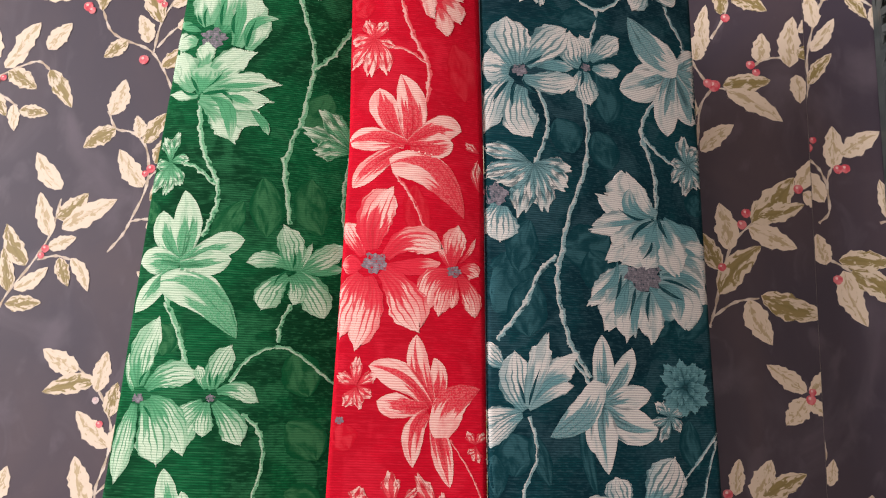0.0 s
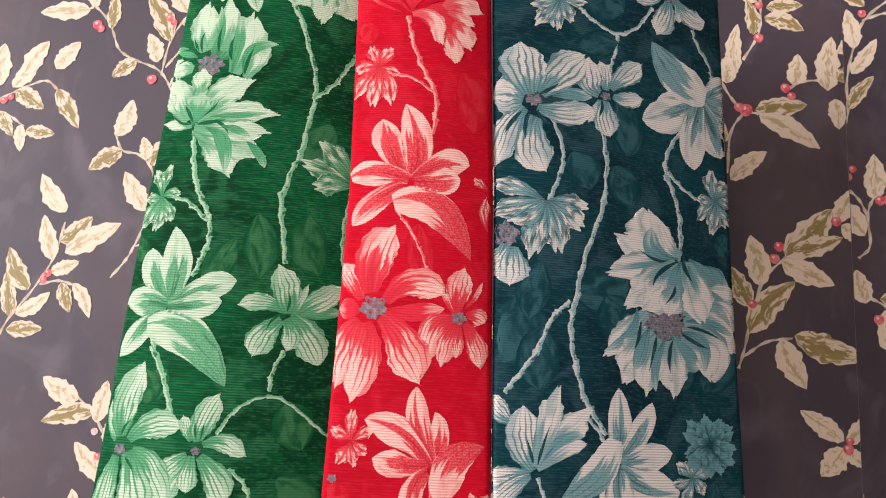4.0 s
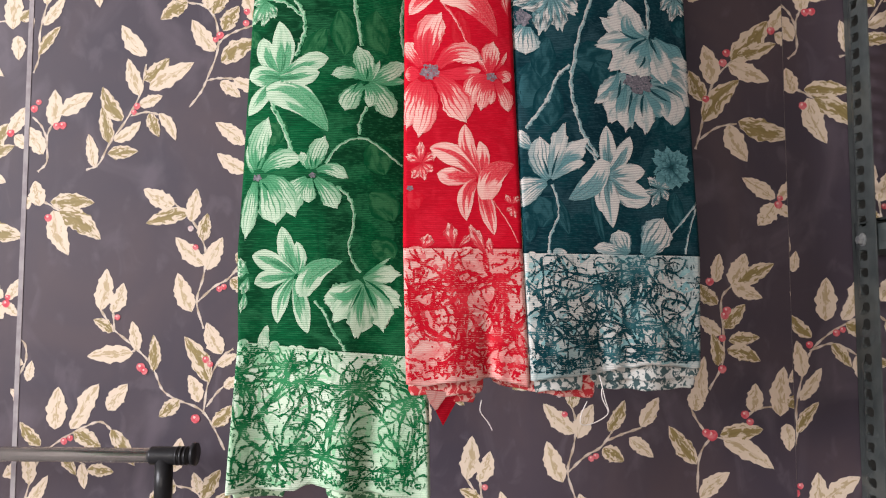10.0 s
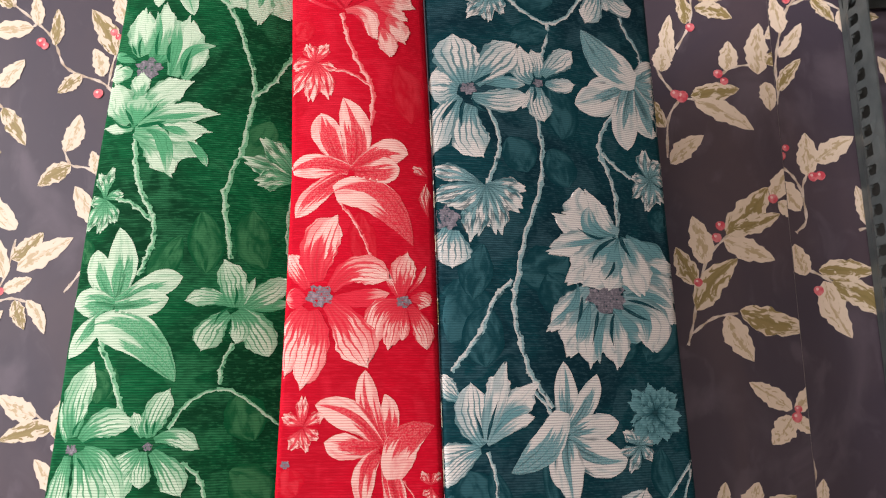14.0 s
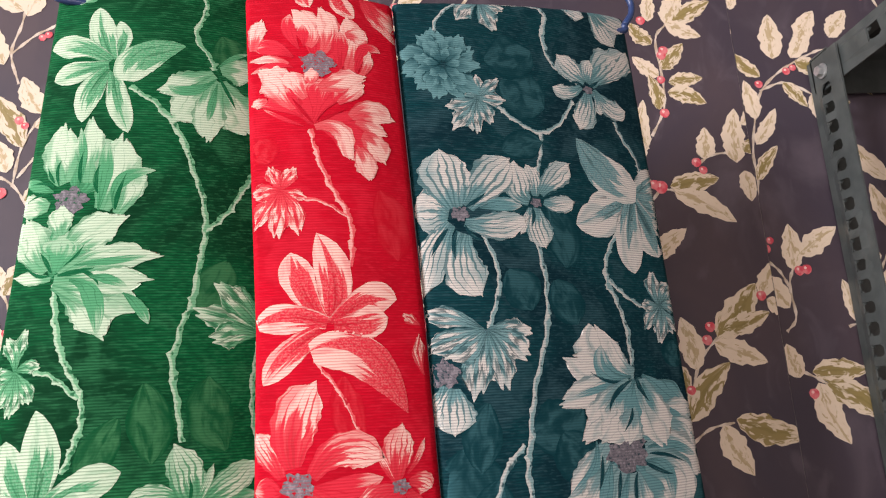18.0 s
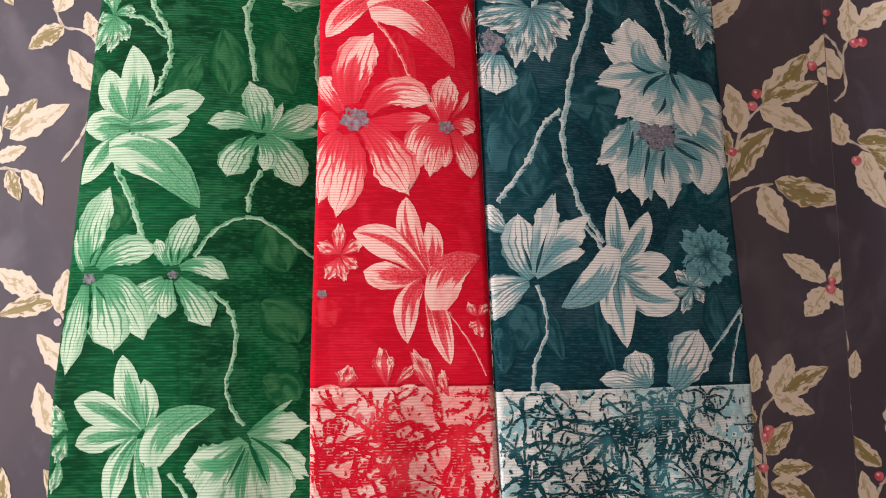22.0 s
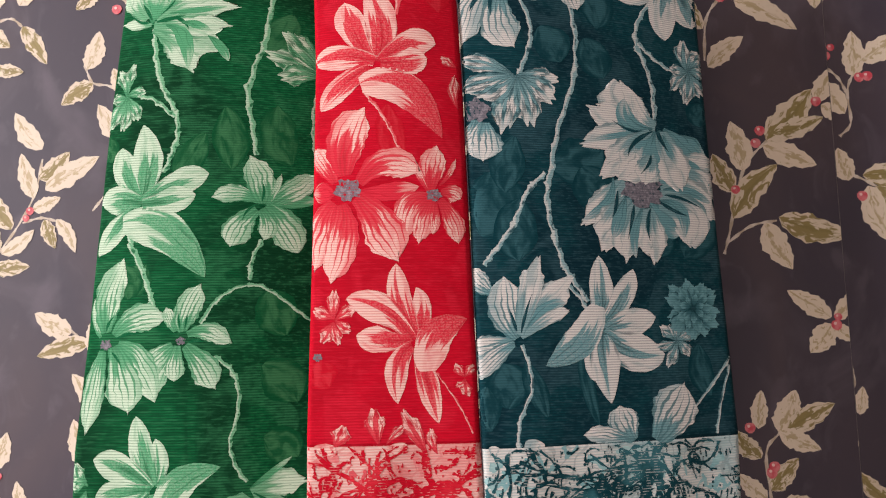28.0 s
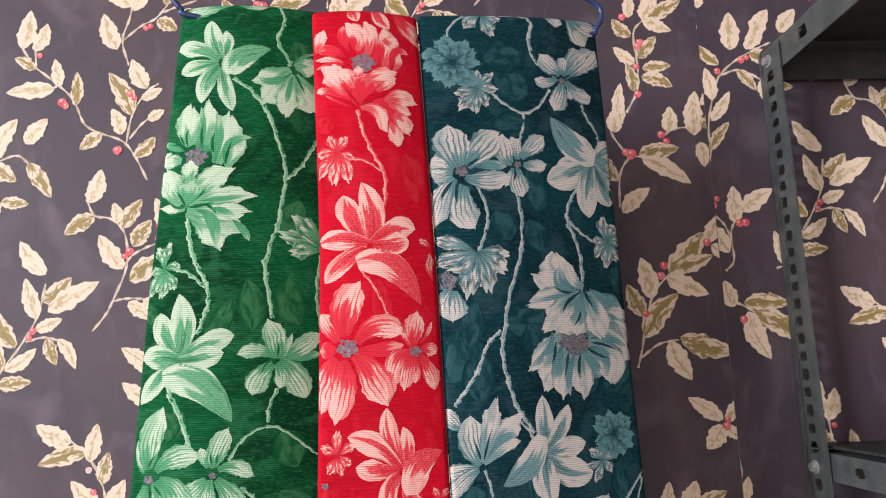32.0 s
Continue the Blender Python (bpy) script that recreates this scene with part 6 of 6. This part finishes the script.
    for k in range(int(area * 26000)):
        x, z = rng.uniform(x0, x1), rng.uniform(zlow, ztop)
        a, r = rng.gauss(1.57, 0.22) if rng.random() < 0.8 else rng.uniform(0, 3.14), rng.choice((0.0008, 0.0012, 0.0018, 0.0028, 0.0045))
        q = (x + r * math.cos(a), z + r * math.sin(a))
        if ok((x, z)) and ok(q):
            stroke(dashes, p, [(x, z), ((x + q[0]) / 2 + rng.uniform(-0.0005, 0.0005), (z + q[1]) / 2), q], rng.uniform(0.0004, 0.0009), 0.00019, 0.3)
    for k in range(int((x1 - x0) * 900)):
        x = rng.uniform(x0 + 0.002, x1 - 0.006)
        z = p.between(p.bottom, x) + rng.uniform(0.0035, 0.018)
        a = rng.gauss(0.0, 0.5) if rng.random() < 0.6 else rng.gauss(1.57, 0.4)
        r = rng.uniform(0.002, 0.007)
        pts = [q for q in ((x + r * u * math.cos(a), z + r * u * math.sin(a) + rng.uniform(-0.0006, 0.0006)) for u in (0.0, 0.5, 1.0)) if ok(q)]
        if len(pts) == 3:
            stroke(branches, p, pts, bold * rng.uniform(0.0004, 0.0008), 0.00022, 0.3)
    for k in range(int(area * washes_wanted)):
        pts, _ = wander(rng.uniform(x0, x1), rng.uniform(zlow + 0.005, ztop - 0.006), rng.uniform(0, 6.28), rng.uniform(0.006, 0.018), 3, 0.8)
        if len(pts) > 2:
            stroke(washes, p, pts, rng.uniform(0.0008, 0.0026), 0.00015, 0.4)
    for name, bm, m in (("ink_branching", branches, mat), ("ink_speckle", dashes, mat), ("ink_wash", washes, wash)):
        tagged(part(name, bm, m, border), kind="stuff")


ink_border(green_cloth, P_GREEN, 0.9375, -0.095, brush_ink("green_brush", (0.004, 0.095, 0.028), (0.04, 0.22, 0.085), (0.55, 0.66, 0.50)), brush_ink("green_wash", (0.24, 0.50, 0.28), (0.36, 0.60, 0.38)), 5, 3600, 1.3)
ink_border(red_cloth, P_RED, 1.022, 0.0, brush_ink("red_brush", (0.44, 0.004, 0.016), (0.54, 0.022, 0.036), (0.62, 0.36, 0.32)), brush_ink("red_wash", (0.62, 0.20, 0.19), (0.56, 0.08, 0.09)), 6, 6500, 1.75)
ink_border(teal_cloth, P_TEAL, 1.018, 0.0, brush_ink("teal_brush", (0.004, 0.032, 0.040), (0.03, 0.11, 0.125), (0.54, 0.52, 0.48)), brush_ink("teal_wash", (0.18, 0.34, 0.35), (0.30, 0.44, 0.43)), 7, 6500, 1.45)


def hem(cloth, p, name, x0, x1, z0, z1, back, height, mat, label=""):
    """A lower folded layer, from z0 to z1 at its edge, that peeps out behind the end of the front fold."""
    bm = bmesh.new()
    rows = []
    n = 36
    for dz, dy in ((height, 0.0), (height * 0.5, 0.0004), (0.002, 0.0006), (0.0004, 0.0012), (0.0, 0.002), (0.001, 0.0035), (height, 0.004)):
        row = []
        for i in range(n + 1):
            u = i / n
            x = x0 + (x1 - x0) * u
            round_off = 0.005 * (max(0.0, 1 - u / 0.05) ** 2 + max(0.0, (u - 0.95) / 0.05) ** 2)
            z = z0 + (z1 - z0) * u + dz + 0.0009 * math.sin(95 * x + 50 * back) + 0.0005 * math.sin(230 * x) + (round_off if dz < height else 0.0)
            y = p.a + p.b * x + p.c * z + p.wave(x, z) + back + dy
            row.append(bm.verts.new((x, y, z)))
        rows.append(row)
    for a, b in zip(rows, rows[1:]):
        for i in range(n):
            bm.faces.new((a[i], a[i + 1], b[i + 1], b[i]))
    return part(name, bm, mat, cloth, label, True)


hem(teal_cloth, P_TEAL, "lower_fold", -0.0065, 0.040, 0.8905, 0.8915, 0.0060, 0.03, TEAL_HEM)
hem(teal_cloth, P_TEAL, "lower_fold", 0.048, 0.1605, 0.8975, 0.8985, 0.0050, 0.03, TEAL_HEM)
hem(teal_cloth, P_TEAL, "lower_fold", 0.054, 0.1565, 0.8895, 0.8870, 0.0095, 0.03, TEAL_HEM)
hem(red_cloth, P_RED, "lower_fold", -0.1205, -0.053, 0.8885, 0.8895, 0.0095, 0.03, RED_HEM)
hem(red_cloth, P_RED, "lower_fold", -0.104, -0.0605, 0.8845, 0.8805, 0.0145, 0.03, RED_HEM)
hem(red_cloth, P_RED, "lower_fold", -0.046, 0.006, 0.8985, 0.8865, 0.0205, 0.03, RED_HEM)
hem(red_cloth, P_RED, "lower_fold", -0.004, 0.053, 0.8865, 0.8825, 0.0255, 0.03, RED_HEM, "crumpled red hem behind the teal cloth")
hem(green_cloth, P_GREEN, "lower_fold", -0.275, -0.232, 0.800, 0.798, 0.0115, 0.03, GREEN_HEM)
hem(green_cloth, P_GREEN, "lower_fold", -0.195, -0.106, 0.796, 0.788, 0.0115, 0.03, GREEN_HEM)

# the loose red corner under the red border
bm = bmesh.new()
tip = [bm.verts.new(q) for q in ((-0.104, -0.283, 0.895), (-0.076, -0.270, 0.892), (-0.0785, -0.270, 0.881), (-0.0895, -0.275, 0.862), (-0.096, -0.279, 0.876))]
bm.faces.new(tip)
made = bmesh.ops.extrude_face_region(bm, geom=bm.faces[:])
bmesh.ops.translate(bm, verts=[v for v in made["geom"] if isinstance(v, bmesh.types.BMVert)], vec=(0, 0.0015, 0))
bmesh.ops.recalc_face_normals(bm, faces=bm.faces)
part("loose_corner", bm, RED, red_cloth, "small folded red corner hanging below the hem")
bm = bmesh.new()
tip = [bm.verts.new(q) for q in ((-0.105, -0.2842, 0.895), (-0.084, -0.2750, 0.892), (-0.0945, -0.2792, 0.877), (-0.0965, -0.2802, 0.8765), (-0.102, -0.2826, 0.8845))]
bm.faces.new(tip)
part("corner_edge", bm, RED_EDGE, red_cloth, "pale printed edge of the loose corner")
for name, cloth, pts in (
    ("loose_thread", teal_cloth, [(0.055, 0.905), (0.0575, 0.893), (0.060, 0.882), (0.063, 0.872), (0.058, 0.866), (0.045, 0.861), (0.036, 0.862), (0.037, 0.872), (0.042, 0.882)]),
    ("loose_thread", teal_cloth, [(0.0565, 0.893), (0.057, 0.884), (0.062, 0.874), (0.0625, 0.870)]),
    ("loose_thread", red_cloth, [(-0.055, 0.886), (-0.056, 0.876), (-0.049, 0.866), (-0.0455, 0.859)]),
):
    q = P_TEAL if cloth is teal_cloth else P_RED
    part(name, tube(bmesh.new(), [(x, q.a + q.b * x + q.c * z - 0.002 + 0.002 * math.sin(90 * z), z) for x, z in spline(pts, 6)], 0.00045, 5), THREAD, cloth, "white loose thread", True)

# ---- hanger ----
hanger = tagged(new("clothes_hanger"), "navy blue plastic clothes hanger carrying the folded fabrics", "hanger")


def on_hanger(x, z, back=0.0):
    return Vector((x, -0.1965 + 0.20 * x + back, z))


bar = [on_hanger(x, z) for x, z in spline([(-0.262, 1.517), (-0.272, 1.532), (-0.268, 1.547), (-0.245, 1.556), (-0.205, 1.566), (-0.165, 1.571), (-0.150, 1.578)], 8)]
part("arm", tube(bmesh.new(), bar, 0.0028), BLUE, hanger, smooth=True)
bar = [on_hanger(x, z) for x, z in spline([(0.160, 1.535), (0.168, 1.548), (0.166, 1.562), (0.148, 1.573), (0.105, 1.586), (0.080, 1.584), (0.062, 1.594), (0.046, 1.612)], 8)]
part("arm", tube(bmesh.new(), bar, 0.0028), BLUE, hanger, smooth=True)
bar = [on_hanger(x, z) for x, z in spline([(-0.150, 1.578), (-0.09, 1.600), (-0.05, 1.612), (0.0, 1.617), (0.046, 1.612)], 8)]
part("shoulder", tube(bmesh.new(), bar, 0.0028), BLUE, hanger, smooth=True)
bar = [on_hanger(x, z) for x, z in spline([(-0.262, 1.517), (-0.245, 1.510), (-0.1, 1.506), (0.0, 1.509), (0.145, 1.527), (0.160, 1.535)], 8)]
part("bottom_bar", tube(bmesh.new(), bar, 0.0028), BLUE, hanger, smooth=True)
hook = [on_hanger(x, z) for x, z in spline([(-0.05, 1.614), (-0.05, 1.66), (-0.045, 1.69), (-0.025, 1.705), (-0.008, 1.69), (-0.012, 1.675)], 8)]
part("hook", tube(bmesh.new(), hook, 0.0022), CHROME, hanger, "bent steel hook", True)

# the line the hanger hangs from
line = tagged(new("hanging_line", finish(tube(bmesh.new(), [(-2.2, -0.245, 1.74), (-1.0, -0.245, 1.708), (-0.03, -0.243, 1.6995), (1.0, -0.245, 1.715), (1.8, -0.245, 1.74)], 0.0024), "hanging_line", THREAD, True)), "taut pale cord stretched across above the hanger", "cord")

# ---- chrome garment rail, low on the left ----
rail = tagged(new("garment_rail"), "chrome garment rail with a black plastic tee joint", "garment rail")
RZ = 0.7945
part("rail_tube", tube(bmesh.new(), [(-1.55, -0.10, RZ + 0.004), (-1.0, -0.10, RZ + 0.002), (-0.430, -0.10, RZ)], 0.0084, 20), CHROME, rail, smooth=True)
bm = tube(bmesh.new(), [(-0.4335, -0.10, RZ), (-0.432, -0.10, RZ), (-0.400, -0.10, RZ), (-0.398, -0.10, RZ)], 0.0104, 20)
for k in range(3):
    tube(bm, [(-0.403 + 0.005 * k, -0.10, RZ), (-0.4005 + 0.005 * k, -0.10, RZ)], 0.0110 - 0.0001 * k, 20)
tube(bm, [(-0.401, -0.10, RZ), (-0.385, -0.10, RZ)], 0.0095, 20)
tube(bm, [(-0.385, -0.10, RZ + 0.002), (-0.3805, -0.10, RZ + 0.002)], 0.0130, 20)
tube(bm, [(-0.4185, -0.10, RZ - 0.002), (-0.4185, -0.10, 0.73)], 0.0102, 20)
part("tee_joint", bm, BLACK, rail, "black plastic tee joint with a ribbed end cap", True)
part("upright", tube(bmesh.new(), [(-0.4185, -0.10, 0.735), (-0.4185, -0.10, 0.0)], 0.0085, 16), BLACK, rail, smooth=True)
part("foot", tube(bmesh.new(), [(-0.4185, -0.30, 0.0105), (-0.4185, -0.02, 0.0105)], 0.0100, 16), BLACK, rail, smooth=True)
part("upright", tube(bmesh.new(), [(-1.55, -0.10, RZ + 0.004), (-1.55, -0.10, 0.0)], 0.0085, 16), BLACK, rail, smooth=True)
